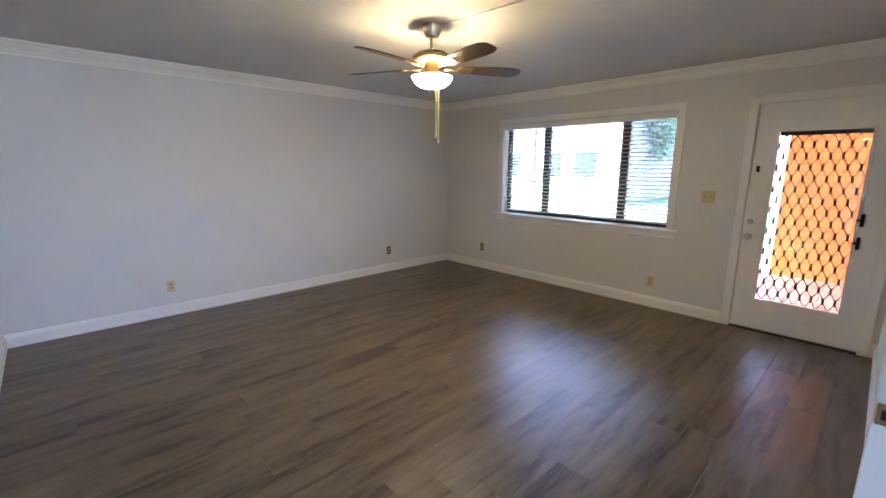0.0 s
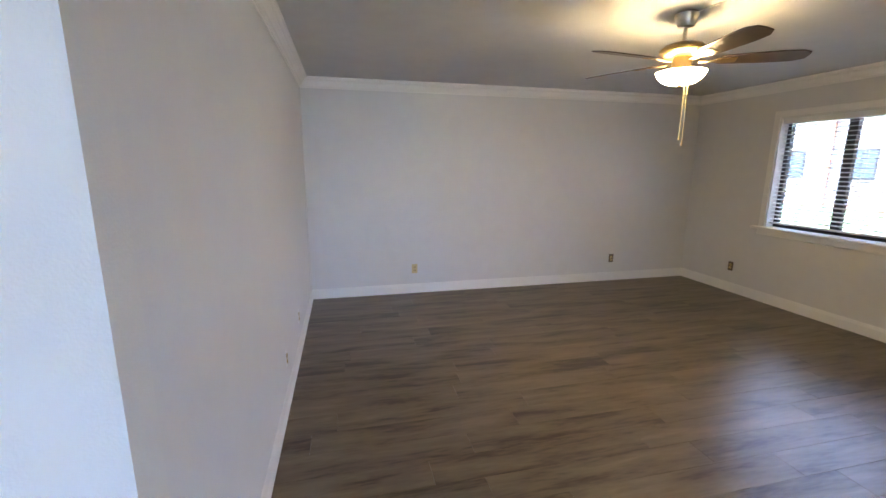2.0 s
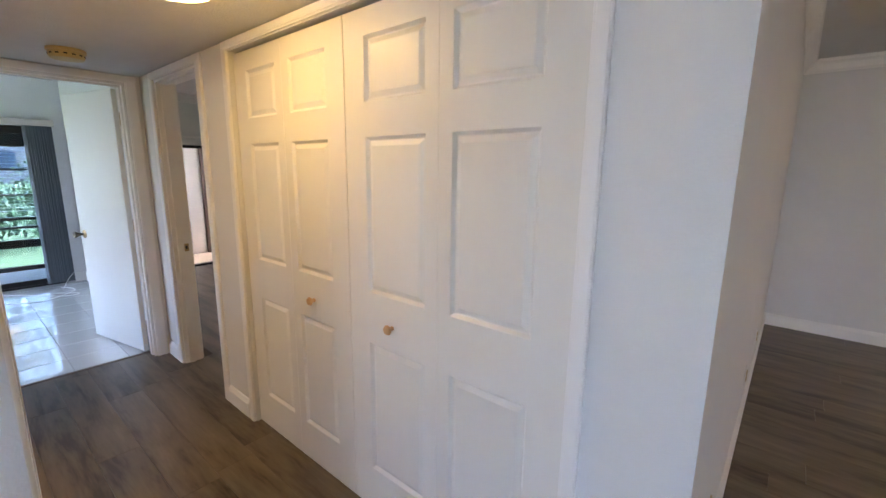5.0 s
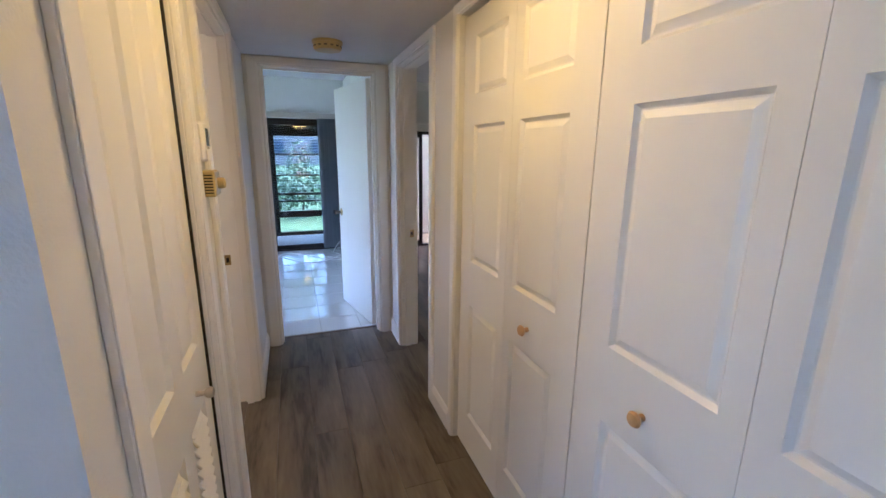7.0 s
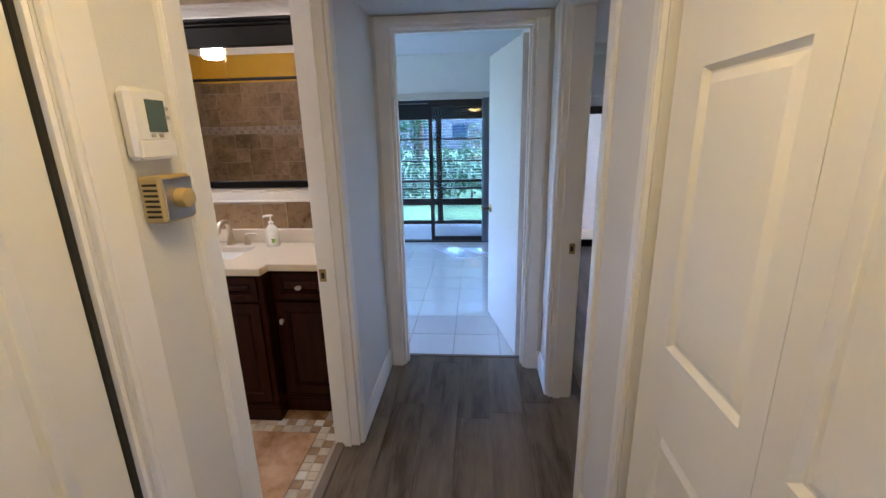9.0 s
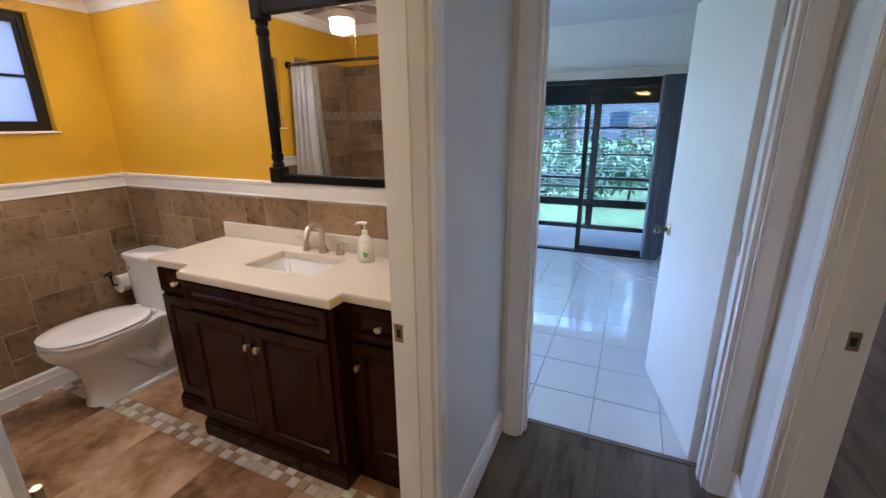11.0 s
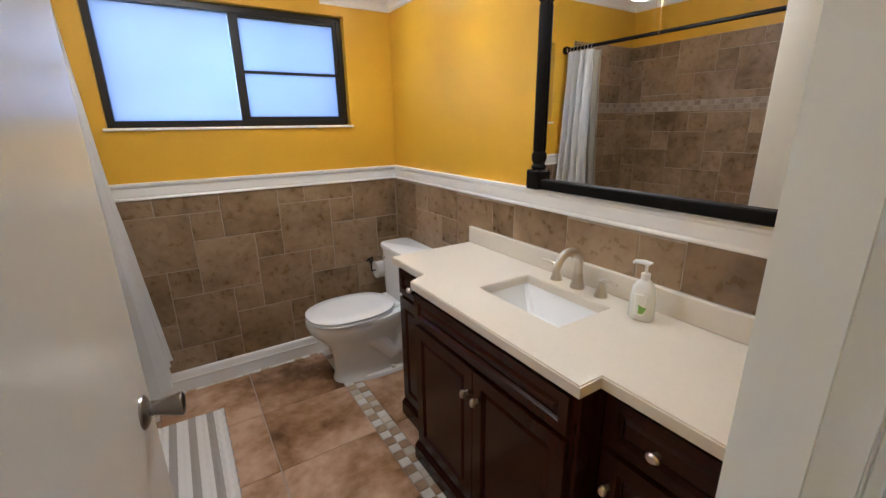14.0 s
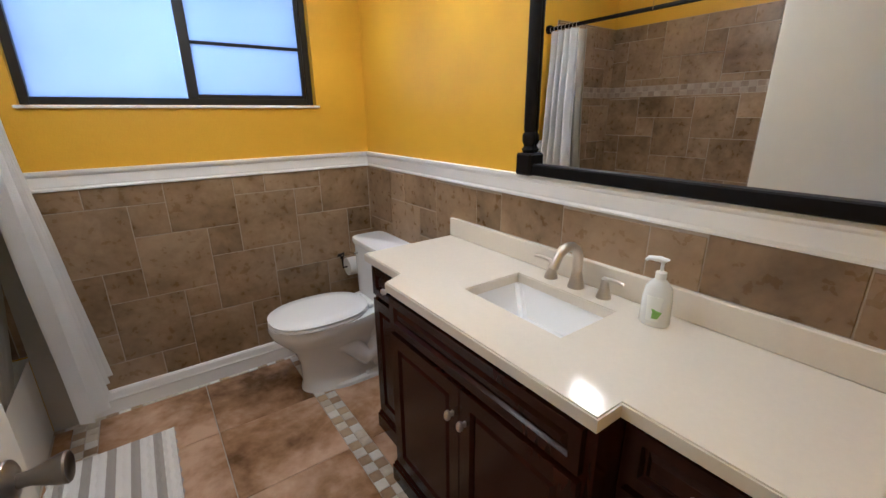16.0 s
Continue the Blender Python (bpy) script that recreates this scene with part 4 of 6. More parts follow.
dome = thing("hall_ceiling_light", pose(-1.70, 0.66, HALLCEIL), "round lit frosted ceiling light with brass rim", "ceiling light")
part("rim", lathe([(0.165, 0), (0.165, -0.016), (0.150, -0.018)], 36), M_BRASS, dome, smooth=True)
part("shade", lathe([(0.152, -0.017), (0.148, -0.040), (0.120, -0.062), (0.07, -0.074), (0.01, -0.077)], 36), M_DOME, dome, "glowing frosted glass shade", smooth=True)

stat = thing("thermostat", pose(-2.042, YS, 1.497), "white digital thermostat on the hall wall", "thermostat")
part("body", boxes((-0.045, 0.045, 0.0004, 0.026, -0.058, 0.058), bevel=0.008), M_WHITEPL, stat)
part("screen", boxes((-0.030, 0.012, 0.0262, 0.0275, -0.012, 0.040)), M_LCD, stat)
part("flap", boxes((-0.042, 0.042, 0.0262, 0.030, -0.055, -0.024), bevel=0.003), M_WHITEPL, stat)
for dx, dz in ((-0.034, 0.012), (-0.034, 0.027), (-0.012, -0.018), (0.006, -0.018)):
    part("button", boxes((dx - 0.005, dx + 0.005, 0.0262, 0.0285, dz - 0.003, dz + 0.003), bevel=0.001), M_GREYGROUT, stat)
old = thing("fan_control", pose(-2.050, YS, 1.372), "yellowed box thermostat with round dial and vents", "thermostat")
part("body", boxes((-0.040, 0.040, 0.0004, 0.040, -0.040, 0.040), bevel=0.004), M_ALMOND, old)
part("dial_plate", boxes((-0.036, 0.036, 0.0402, 0.043, -0.036, 0.036), bevel=0.001), M_NICKEL, old)
part("dial", lathe([(0.018, 0.0432), (0.017, 0.060), (0.012, 0.064), (0.003, 0.0645)], 24, axis="y"), M_ALMOND, old, smooth=True)
for k in range(7):
    part("vent_slot", boxes((0.0398, 0.0406, 0.008, 0.034, -0.030 + k * 0.009, -0.026 + k * 0.009)), M_DARKHOLE, old)

# ---- bedroom with the sliding glass door, patio ----
def slider(name, x, y0, y1, top, stile, end, label, glass=True):
    t = tagged(new(name), label, "sliding door", kind="structure")
    t.matrix_world = pose(x, 0, 0)
    f = 0.04
    part("outer_frame", boxes((-0.10, -0.02, y0, y0 + f, 0, top), (-0.10, -0.02, y1 - f, y1, 0, top), (-0.10, -0.02, y0 + f, y1 - f, top - f, top), (-0.10, -0.02, y0 + f, y1 - f, -0.002, 0.022)), M_BRONZE, t)
    a, b = stile, end
    s = 0.05
    part("sliding_panel", boxes((-0.055, -0.025, a, a + s, 0.024, top - f), (-0.055, -0.025, b - s, b, 0.024, top - f), (-0.055, -0.025, a + s, b - s, 0.024, 0.085), (-0.055, -0.025, a + s, b - s, top - f - 0.05, top - f)), M_BRONZE, t)
    if glass:
        g = part("pane", boxes((-0.042, -0.038, a + s, b - s, 0.085, top - f - 0.05)), M_GLASS, t)
        g.visible_shadow = False
    part("pull_handle", boxes((-0.023, 0.005, a + 0.012, a + 0.034, 0.92, 1.14), bevel=0.004), M_BLACK, t)


slider("door_patio", XG, SLIDE[0], SLIDE[1], SLIDE[3], 0.085, SLIDE[1] - 0.04, "black framed sliding glass patio door, half open")
slider("door_patio_two", -6.80, SLIDE2[0], SLIDE2[1], SLIDE2[3], 1.64, 2.30, "dark framed sliding door standing open", False)
slab("trim_blind_valance", [(XG + 0.001, XG + 0.10, -1.25, 1.06, SLIDE[3] + 0.005, SLIDE[3] + 0.075)], material("valance_fabric", (0.50, 0.46, 0.40), 0.8), "beige vertical blind valance over the patio door", "trim")
slab("trim_curtain_rail", [(-6.80, -6.76, 1.5, 3.32, 1.86, 1.885)], M_TRIM, "thin white curtain rail above the sliding door", "trim")
vb = thing("vertical_blind", pose(XG + 0.055, 0, 0), "grey vertical blind vanes gathered beside the patio door", "blind")
for k in range(12):
    bm = boxes((-0.042, 0.042, -0.0012, 0.0012, 0.03, SLIDE[3] + 0.004))
    bmesh.ops.rotate(bm, verts=bm.verts, matrix=Matrix.Rotation(radians(14 + 5 * (k % 3)), 3, "Z"))
    bmesh.ops.translate(bm, verts=bm.verts, vec=(0, 0.80 + k * 0.020, 0))
    part("vane", bm, M_VBLIND, vb)
cable = thing("floor_cable", pose(XG + 0.45, 0.55, 0.004), "loose white cable lying in loops on tile", "cable")
pts = [(0.30 * math.sin(0.9 * i * 0.35) + 0.05 * math.cos(i * 0.8), 0.42 * math.sin(i * 0.24 + 0.6), 0) for i in range(34)]
part("cord", tube(pts + [(-0.12, 0.34, 0.01), (-0.25, 0.42, 0.10), (-0.33, 0.50, 0.16)], 0.004, 6), M_CABLE, cable, smooth=True)

XS = -8.45
slab("patio_floor", [(XS - 0.1, XG - 0.12, -2.5, 1.17, -0.12, -0.03)], M_CONCRETE, "smooth grey concrete patio floor", "floor")
slab("patio_ceiling", [(XS - 0.5, XG - 0.12, -2.6, 1.24, 2.3, 2.4)], M_CEIL, "white patio ceiling", "ceiling")
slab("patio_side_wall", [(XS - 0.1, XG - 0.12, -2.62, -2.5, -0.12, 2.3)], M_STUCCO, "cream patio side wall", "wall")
screen = tagged(new("patio_screen"), "dark framed patio screen wall with rails", "screen", kind="structure")
screen.matrix_world = pose(XS, 0, 0)
for y in (-2.2, -1.0, 0.10, 1.12):
    part("post", boxes((-0.04, 0.04, y - 0.045, y + 0.045, -0.03, 2.3)), M_BRONZE, screen)
for z0, z1 in ((-0.03, 0.03), (0.30, 0.41), (0.57, 0.60), (0.69, 0.73), (1.03, 1.055), (1.38, 1.405), (1.70, 2.3)):
    part("rail", boxes((-0.035, 0.035, -2.5, 1.165, z0, z1)), M_BRONZE, screen)
for a, b in ((-2.155, -1.045), (-0.955, 0.055), (0.145, 1.075)):
    part("mesh_panel", boxes((-0.043, -0.0415, a, b, 0.0, 1.72)), M_SCREEN, screen, "fine insect screen, tinted to dim and cool the daylight")
for k, (a, b, zb) in enumerate(((-0.98, 0.045, 0.45), (0.155, 1.07, 0.78))):
    t = thing("patio_blind", pose(XS + 0.07, 0, 0), "white horizontal slat blind on the patio screen", "blind", "patio blinds")
    z = 1.70
    while z > zb:
        part("slat", boxes((-0.012, 0.012, a, b, z - 0.002, z + 0.002)), M_BLIND, t)
        z -= 0.046
    for f in (0.2, 0.8):
        part("cord", boxes((-0.001, 0.001, a + f * (b - a), a + f * (b - a) + 0.002, zb, 1.71)), M_BLIND, t)

# second patio beyond the other bedroom
slab("patio_two_floor", [(-8.9, -6.92, 1.24, 5.0, -0.12, -0.02)], material("beige_patio_paint", (0.62, 0.52, 0.42), 0.7, vary=0.06), "beige painted patio floor", "floor")
slab("patio_two_wall", [(-8.02, -7.90, 1.24, 2.97, -0.02, 2.44)], M_HALL, "white panelled patio wall", "wall")
# unseen, added and lengthened to keep sky light off the white wall
slab("patio_two_shade_roof", [(-8.9, -6.92, 1.24, 4.8, 2.44, 2.5)], M_CEIL, "patio ceiling", "ceiling")
# cream strip by the post; the unseen length beyond it only shades the patio
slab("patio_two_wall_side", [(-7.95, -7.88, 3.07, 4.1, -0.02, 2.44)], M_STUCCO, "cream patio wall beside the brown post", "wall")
# unseen half wall, added to block sun; its height sets the patio's brightness
slab("patio_two_shade_wall", [(-7.88, -6.92, 4.1, 4.2, -0.02, 1.15)], M_STUCCO, "added unseen half wall that keeps sun off the patio", "wall")
slab("patio_two_post", [(-7.95, -7.86, 2.97, 3.07, -0.02, 2.44)], M_WOODPOST, "brown painted patio post", "wall")

# ---- bathroom ----
def bath_window():
    x0, x1, z0, z1 = WIN_B
    t = tagged(new("window_2"), "black framed sliding window with frosted panes", "window", kind="structure")
    t.matrix_world = pose(0, YB - 0.06, 0)
    f = 0.032
    part("window_frame", boxes((x0, x0 + f, -0.04, 0.015, z0, z1), (x1 - f, x1, -0.04, 0.015, z0, z1), (x0 + f, x1 - f, -0.04, 0.015, z0, z0 + f), (x0 + f, x1 - f, -0.04, 0.015, z1 - f, z1), bevel=0.002), M_BRONZE, t)
    xm = -2.855
    part("sash_frame", boxes((x0 + f, x0 + f + 0.02, -0.02, 0.010, z0 + f, z1 - f), (xm - 0.022, xm + 0.022, -0.02, 0.012, z0 + f, z1 - f), (x0 + f + 0.02, xm - 0.022, -0.02, 0.010, z0 + f, z0 + f + 0.018), (x0 + f + 0.02, xm - 0.022, -0.02, 0.010, z1 - f - 0.018, z1 - f), bevel=0.002), M_BRONZE, t)
    part("glazing_bar", boxes((x0 + f + 0.02, xm - 0.022, -0.012, 0.004, 1.722, 1.737)), M_BRONZE, t)
    part("pane", boxes((x0 + f + 0.02, xm - 0.022, -0.006, -0.001, z0 + f + 0.018, z1 - f - 0.018)), M_FROST, t)
    part("pane", boxes((xm + 0.022, x1 - f, -0.026, -0.021, z0 + f, z1 - f)), M_FROST, t)
    part("window_sill", boxes((x0 - 0.015, x1 + 0.015, 0.016, 0.075, z0 - 0.014, z0 - 0.001), bevel=0.003), M_TRIM, t)


bath_window()


def vanity():
    t = thing("vanity_cabinet", pose(0, 0, 0), "dark espresso wood vanity cabinet with breakfront and nickel knobs", "vanity")
    back, zt = XB + 0.012, 0.828
    side, mid = -3.290, -3.200
    yl, y1, y2, yr = -1.462, -1.160, -0.335, 0.012
    part("side_body", boxes((back, side, yl, y1, 0.09, zt), bevel=0.002), M_ESPRESSO, t)
    part("middle_body", boxes((back, mid, y1 + 0.001, y2 - 0.001, 0.09, 0.68)), M_ESPRESSO, t)
    part("apron", boxes((mid - 0.02, mid, y1 + 0.001, y2 - 0.001, 0.68, zt)), M_ESPRESSO, t)
    part("side_cheek", boxes((back, mid - 0.02, y1 + 0.001, y1 + 0.02, 0.68, zt)), M_ESPRESSO, t)
    part("side_cheek", boxes((back, mid - 0.02, y2 - 0.02, y2 - 0.001, 0.68, zt)), M_ESPRESSO, t)
    part("side_body", boxes((back, side, y2, yr, 0.09, zt), bevel=0.002), M_ESPRESSO, t)
    for a, b, x in ((yl - 0.01, y1, side + 0.022), (y1 - 0.008, y2 + 0.012, mid + 0.024), (y2 + 0.012, yr, side + 0.022)):
        part("plinth", boxes((back, x, a, b, 0.012, 0.085), (back, x - 0.006, a + 0.003, b - 0.003, 0.085, 0.098), (back, x - 0.013, a + 0.006, b - 0.006, 0.098, 0.108), bevel=0.003), M_ESPRESSO, t)

    def front(name, x, a, b, lo, hi, knobs, raised=0.045):
        bm = leaf_panel(b - a, hi - lo, [(raised, b - a - raised, raised, hi - lo - raised)], 0.018, 0.012)
        o = part(name, bm, M_ESPRESSO, t)
        at = pose(x + 0.019, a, lo, 0, 0, 90)
        o.matrix_local = at
        for ky, kz in knobs:
            bmk = lathe([(0.007, 0.019), (0.006, 0.030), (0.011, 0.034), (0.0125, 0.040), (0.009, 0.046), (0.003, 0.047)], 16, axis="x")
            bmesh.ops.scale(bmk, verts=bmk.verts, vec=(1, 0.85, 1.35) if name == "door" else (1, 1.35, 0.95))
            k = part("knob", bmk, M_NICKEL, o, "brushed nickel knob", smooth=True)
            k.matrix_parent_inverse = at.inverted()
            k.location = (x, ky, kz)

    front("drawer", side, yl + 0.018, y1 - 0.012, 0.695, 0.815, [((yl + y1) / 2, 0.752)], 0.028)
    front("door", side, yl + 0.018, y1 - 0.012, 0.125, 0.675, [(y1 - 0.035, 0.555)])
    front("drawer", mid, y1 + 0.025, y2 - 0.025, 0.700, 0.815, [], 0.028)
    ym = (y1 + y2) / 2
    front("door", mid, y1 + 0.025, ym - 0.002, 0.125, 0.680, [(ym - 0.028, 0.583)])
    front("door", mid, ym + 0.002, y2 - 0.025, 0.125, 0.680, [(ym + 0.028, 0.583)])
    front("drawer", side, y2 + 0.020, yr - 0.012, 0.675, 0.812, [((y2 + yr) / 2 - 0.02, 0.740)], 0.028)
    front("door", side, y2 + 0.020, yr - 0.012, 0.125, 0.655, [(y2 + 0.045, 0.555)])


vanity()


def flat_shape(outer, holes, z0, z1):
    """A slab with a given outline and holes."""
    bm = bmesh.new()
    edges = []
    for loop in (outer, *holes):
        vs = [bm.verts.new((x, y, z0)) for x, y in loop]
        edges += [bm.edges.new((vs[i], vs[(i + 1) % len(vs)])) for i in range(len(vs))]
    bmesh.ops.triangle_fill(bm, use_beauty=True, edges=edges)
    ext = bmesh.ops.extrude_face_region(bm, geom=bm.faces[:])
    bmesh.ops.translate(bm, verts=[v for v in ext["geom"] if isinstance(v, bmesh.types.BMVert)], vec=(0, 0, z1 - z0))
    bmesh.ops.recalc_face_normals(bm, faces=bm.faces)
    return bm


SINK = (-3.598, -3.362, -0.945, -0.566)
top = thing("quartz_worktop", pose(0, 0, 0), "white quartz vanity top with stepped front edge", "countertop")
outline = [(XB + 0.004, -1.482), (-3.260, -1.482), (-3.260, -1.192), (-3.180, -1.155), (-3.180, -0.330), (-3.258, -0.330), (-3.258, 0.016), (XB + 0.004, 0.016)]
bm = flat_shape(outline, [[(SINK[0], SINK[2]), (SINK[1], SINK[2]), (SINK[1], SINK[3]), (SINK[0], SINK[3])]], 0.829, 0.862)
bmesh.ops.bevel(bm, geom=[e for e in bm.edges if len(e.link_faces) == 2 and abs(e.calc_face_angle(0)) > 1.2 and min(v.co.z for v in e.verts) > 0.85], offset=0.004, segments=2, affect="EDGES")
part("slab", bm, M_QUARTZ, top)
part("backsplash", boxes((XB + 0.004, XB + 0.024, -1.482, 0.016, 0.8625, 0.945), bevel=0.003), M_QUARTZ, top)
sink = thing("sink_basin", pose(0, 0, 0), "white rectangular undermount porcelain sink", "sink")
bm = bmesh.new()
x0, x1, y0, y1 = SINK
rim_o = [bm.verts.new(p) for p in ((x0 - 0.02, y0 - 0.02, 0.828), (x1 + 0.02, y0 - 0.02, 0.828), (x1 + 0.02, y1 + 0.02, 0.828), (x0 - 0.02, y1 + 0.02, 0.828))]
rim_i = [bm.verts.new(p) for p in ((x0 - 0.004, y0 - 0.004, 0.828), (x1 + 0.004, y0 - 0.004, 0.828), (x1 + 0.004, y1 + 0.004, 0.828), (x0 - 0.004, y1 + 0.004, 0.828))]
flo = [bm.verts.new(p) for p in ((x0 + 0.035, y0 + 0.07, 0.712), (x1 - 0.035, y0 + 0.07, 0.712), (x1 - 0.035, y1 - 0.07, 0.712), (x0 + 0.035, y1 - 0.07, 0.712))]
for a, b in ((rim_o, rim_i), (rim_i, flo)):
    for i in range(4):
        bm.faces.new((a[i], a[(i + 1) % 4], b[(i + 1) % 4], b[i]))
bm.faces.new(flo)
bmesh.ops.bevel(bm, geom=[e for e in bm.edges if all(v.co.z < 0.829 for v in e.verts) and any(v in flo for v in e.verts)], offset=0.018, segments=4, affect="EDGES")
part("bowl", bm, M_PORCELAIN, sink, smooth=True)
part("drain", lathe([(0.022, 0.7135), (0.021, 0.717), (0.012, 0.7165), (0.003, 0.7165)], 20, ((x0 + x1) / 2, (y0 + y1) / 2, 0)), M_CHROME, sink, smooth=True)


def faucet():
    t = thing("faucet", pose(-3.655, -0.745, 0.8625), "brushed nickel widespread faucet with arched spout", "faucet")
    part("spout_base", lathe([(0.027, 0), (0.026, 0.006), (0.020, 0.030), (0.016, 0.055), (0.014, 0.058)], 20), M_NICKEL, t, smooth=True)
    arc = [(0.0, 0, 0.05)] + [(0.055 - 0.055 * math.cos(a), 0, 0.095 + 0.05 * math.sin(a)) for a in [math.pi * i / 14 for i in range(0, 12)]] + [(0.118, 0, 0.088)]
    part("spout", tube(arc, [0.0155] * (len(arc) - 3) + [0.0145, 0.014, 0.0135], 14), M_NICKEL, t, smooth=True)
    for s in (-1, 1):
        h = part("handle_base", lathe([(0.023, 0), (0.022, 0.005), (0.015, 0.028), (0.011, 0.052), (0.012, 0.060), (0.004, 0.064)], 18, (0, s * 0.102, 0)), M_NICKEL, t, smooth=True)
        part("lever", tube([(0, s * 0.098, 0.058), (0.004, s * 0.125, 0.064), (0.008, s * 0.150, 0.066), (0.010, s * 0.168, 0.064)], [0.008, 0.0065, 0.0055, 0.005], 10), M_NICKEL, h, smooth=True)


faucet()


def soap():
    t = thing("soap_dispenser", pose(-3.615, -0.465, 0.8625, 0, 0, 12), "clear pump bottle of hand soap with green label", "soap bottle")
    part("bottle", loft([(0, 0, 0.001, 0.024, 0.034), (0, 0, 0.006, 0.027, 0.038), (0, 0, 0.075, 0.025, 0.036), (0, 0, 0.105, 0.023, 0.032), (0, 0, 0.122, 0.016, 0.020), (0, 0, 0.128, 0.012, 0.012)], 28), M_SOAP, t, smooth=True)
    part("cap", lathe([(0.0135, 0.127), (0.0135, 0.146), (0.008, 0.149), (0.005, 0.150)], 18), M_WHITEPL, t, smooth=True)
    part("pump", tube([(0, 0, 0.148), (0, 0, 0.172), (0, 0.012, 0.178), (0, -0.008, 0.180), (0, -0.034, 0.178), (0, -0.040, 0.171)], [0.0045, 0.0045, 0.007, 0.008, 0.006, 0.004], 10), M_WHITEPL, t, smooth=True)
    part("label", loft([(0.0008, 0, 0.018, 0.0272, 0.030), (0.0008, 0, 0.085, 0.0262, 0.029)], 28), M_LABELW, t)
    part("label_leaf", loft([(0.0012, 0.004, 0.026, 0.0276, 0.018), (0.0012, 0.006, 0.045, 0.0274, 0.022), (0.0012, 0.0, 0.052, 0.0272, 0.012)], 28), M_LABEL, t)


soap()


def toilet():
    t = thing("toilet", pose(-3.70, -1.955, 0.012), "white two piece toilet with closed lid", "toilet")
    part("tank", loft([(0.115, 0, 0.375, 0.085, 0.185), (0.110, 0, 0.40, 0.093, 0.200), (0.108, 0, 0.690, 0.098, 0.210)], 40, power=7), M_PORCELAIN, t, smooth=True)
    part("tank_lid", loft([(0.108, 0, 0.690, 0.104, 0.217), (0.108, 0, 0.705, 0.108, 0.222), (0.108, 0, 0.722, 0.105, 0.219), (0.108, 0, 0.728, 0.095, 0.208)], 40, power=7), M_PORCELAIN, t, smooth=True)
    part("pedestal", loft([(0.400, 0, 0.0, 0.235, 0.112), (0.400, 0, 0.02, 0.232, 0.108), (0.405, 0, 0.045, 0.220, 0.092), (0.415, 0, 0.16, 0.212, 0.088), (0.425, 0, 0.23, 0.225, 0.104), (0.440, 0, 0.29, 0.262, 0.145), (0.452, 0, 0.335, 0.292, 0.172), (0.458, 0, 0.375, 0.300, 0.182), (0.458, 0, 0.398, 0.296, 0.179)], 44, power=2.3), M_PORCELAIN, t, smooth=True)
    part("foot", loft([(0.30, 0, 0.0, 0.245, 0.128), (0.30, 0, 0.018, 0.242, 0.125), (0.30, 0, 0.026, 0.232, 0.115)], 40, power=3.2), M_PORCELAIN, t, smooth=True)
    for s in (-1, 1):
        part("trapway", tube([(0.46, s * 0.055, 0.26), (0.38, s * 0.075, 0.22), (0.30, s * 0.080, 0.13), (0.22, s * 0.075, 0.17), (0.17, s * 0.065, 0.25), (0.12, s * 0.06, 0.28)], [0.05, 0.055, 0.055, 0.055, 0.055, 0.05], 18), M_PORCELAIN, t, smooth=True)
    part("neck", loft([(0.17, 0, 0.0, 0.10, 0.085), (0.17, 0, 0.20, 0.11, 0.085), (0.16, 0, 0.33, 0.13, 0.14), (0.15, 0, 0.395, 0.13, 0.17)], 32, power=3), M_PORCELAIN, t, smooth=True)
    part("seat", loft([(0.50, 0, 0.399, 0.248, 0.182), (0.50, 0, 0.405, 0.253, 0.187), (0.50, 0, 0.416, 0.250, 0.184)], 44, power=2.35), M_PORCELAIN, t, smooth=True)
    part("lid", loft([(0.50, 0, 0.4185, 0.250, 0.184), (0.50, 0, 0.428, 0.252, 0.186), (0.50, 0, 0.436, 0.240, 0.174), (0.50, 0, 0.440, 0.18, 0.12)], 44, power=2.35), M_PORCELAIN, t, smooth=True)
    for y in (-0.075, 0.075):
        part("lid_hinge", boxes((0.232, 0.262, y - 0.02, y + 0.02, 0.40, 0.43), bevel=0.006), M_PORCELAIN, t)
    part("flush_lever", tube([(0.205, -0.145, 0.64), (0.222, -0.145, 0.64), (0.226, -0.165, 0.638), (0.226, -0.20, 0.632)], [0.009, 0.007, 0.006, 0.006], 10), M_CHROME, t, smooth=True)
    for s in (-1, 1):
        part("bolt_cap", lathe([(0.014, 0.03), (0.013, 0.042), (0.006, 0.048), (0.001, 0.049)], 14, (0.30, s * 0.108, -0.006)), M_PORCELAIN, t, smooth=True)


toilet()
roll = thing("toilet_paper_holder", pose(-3.545, YB + 0.006, 0.52), "toilet paper roll on a dark scrolled wall holder", "toilet paper")
part("roll", lathe([(0.020, -0.05), (0.055, -0.05), (0.055, 0.05), (0.020, 0.05)], 28, (0, 0.075, 0), axis="x"), M_PAPER, roll, smooth=True)
part("bracket", tube([(0.075, 0.001, 0.05), (0.075, 0.03, 0.07), (0.075, 0.07, 0.06), (0.075, 0.075, 0.0), (0.0, 0.075, 0.0), (-0.06, 0.075, 0.0)], 0.006, 8), M_BLACK, roll, smooth=True)
part("scroll", tube([(0.075, 0.02, 0.062), (0.06, 0.06, 0.085), (0.075, 0.09, 0.075), (0.085, 0.075, 0.062)], 0.005, 8), M_BLACK, roll, smooth=True)


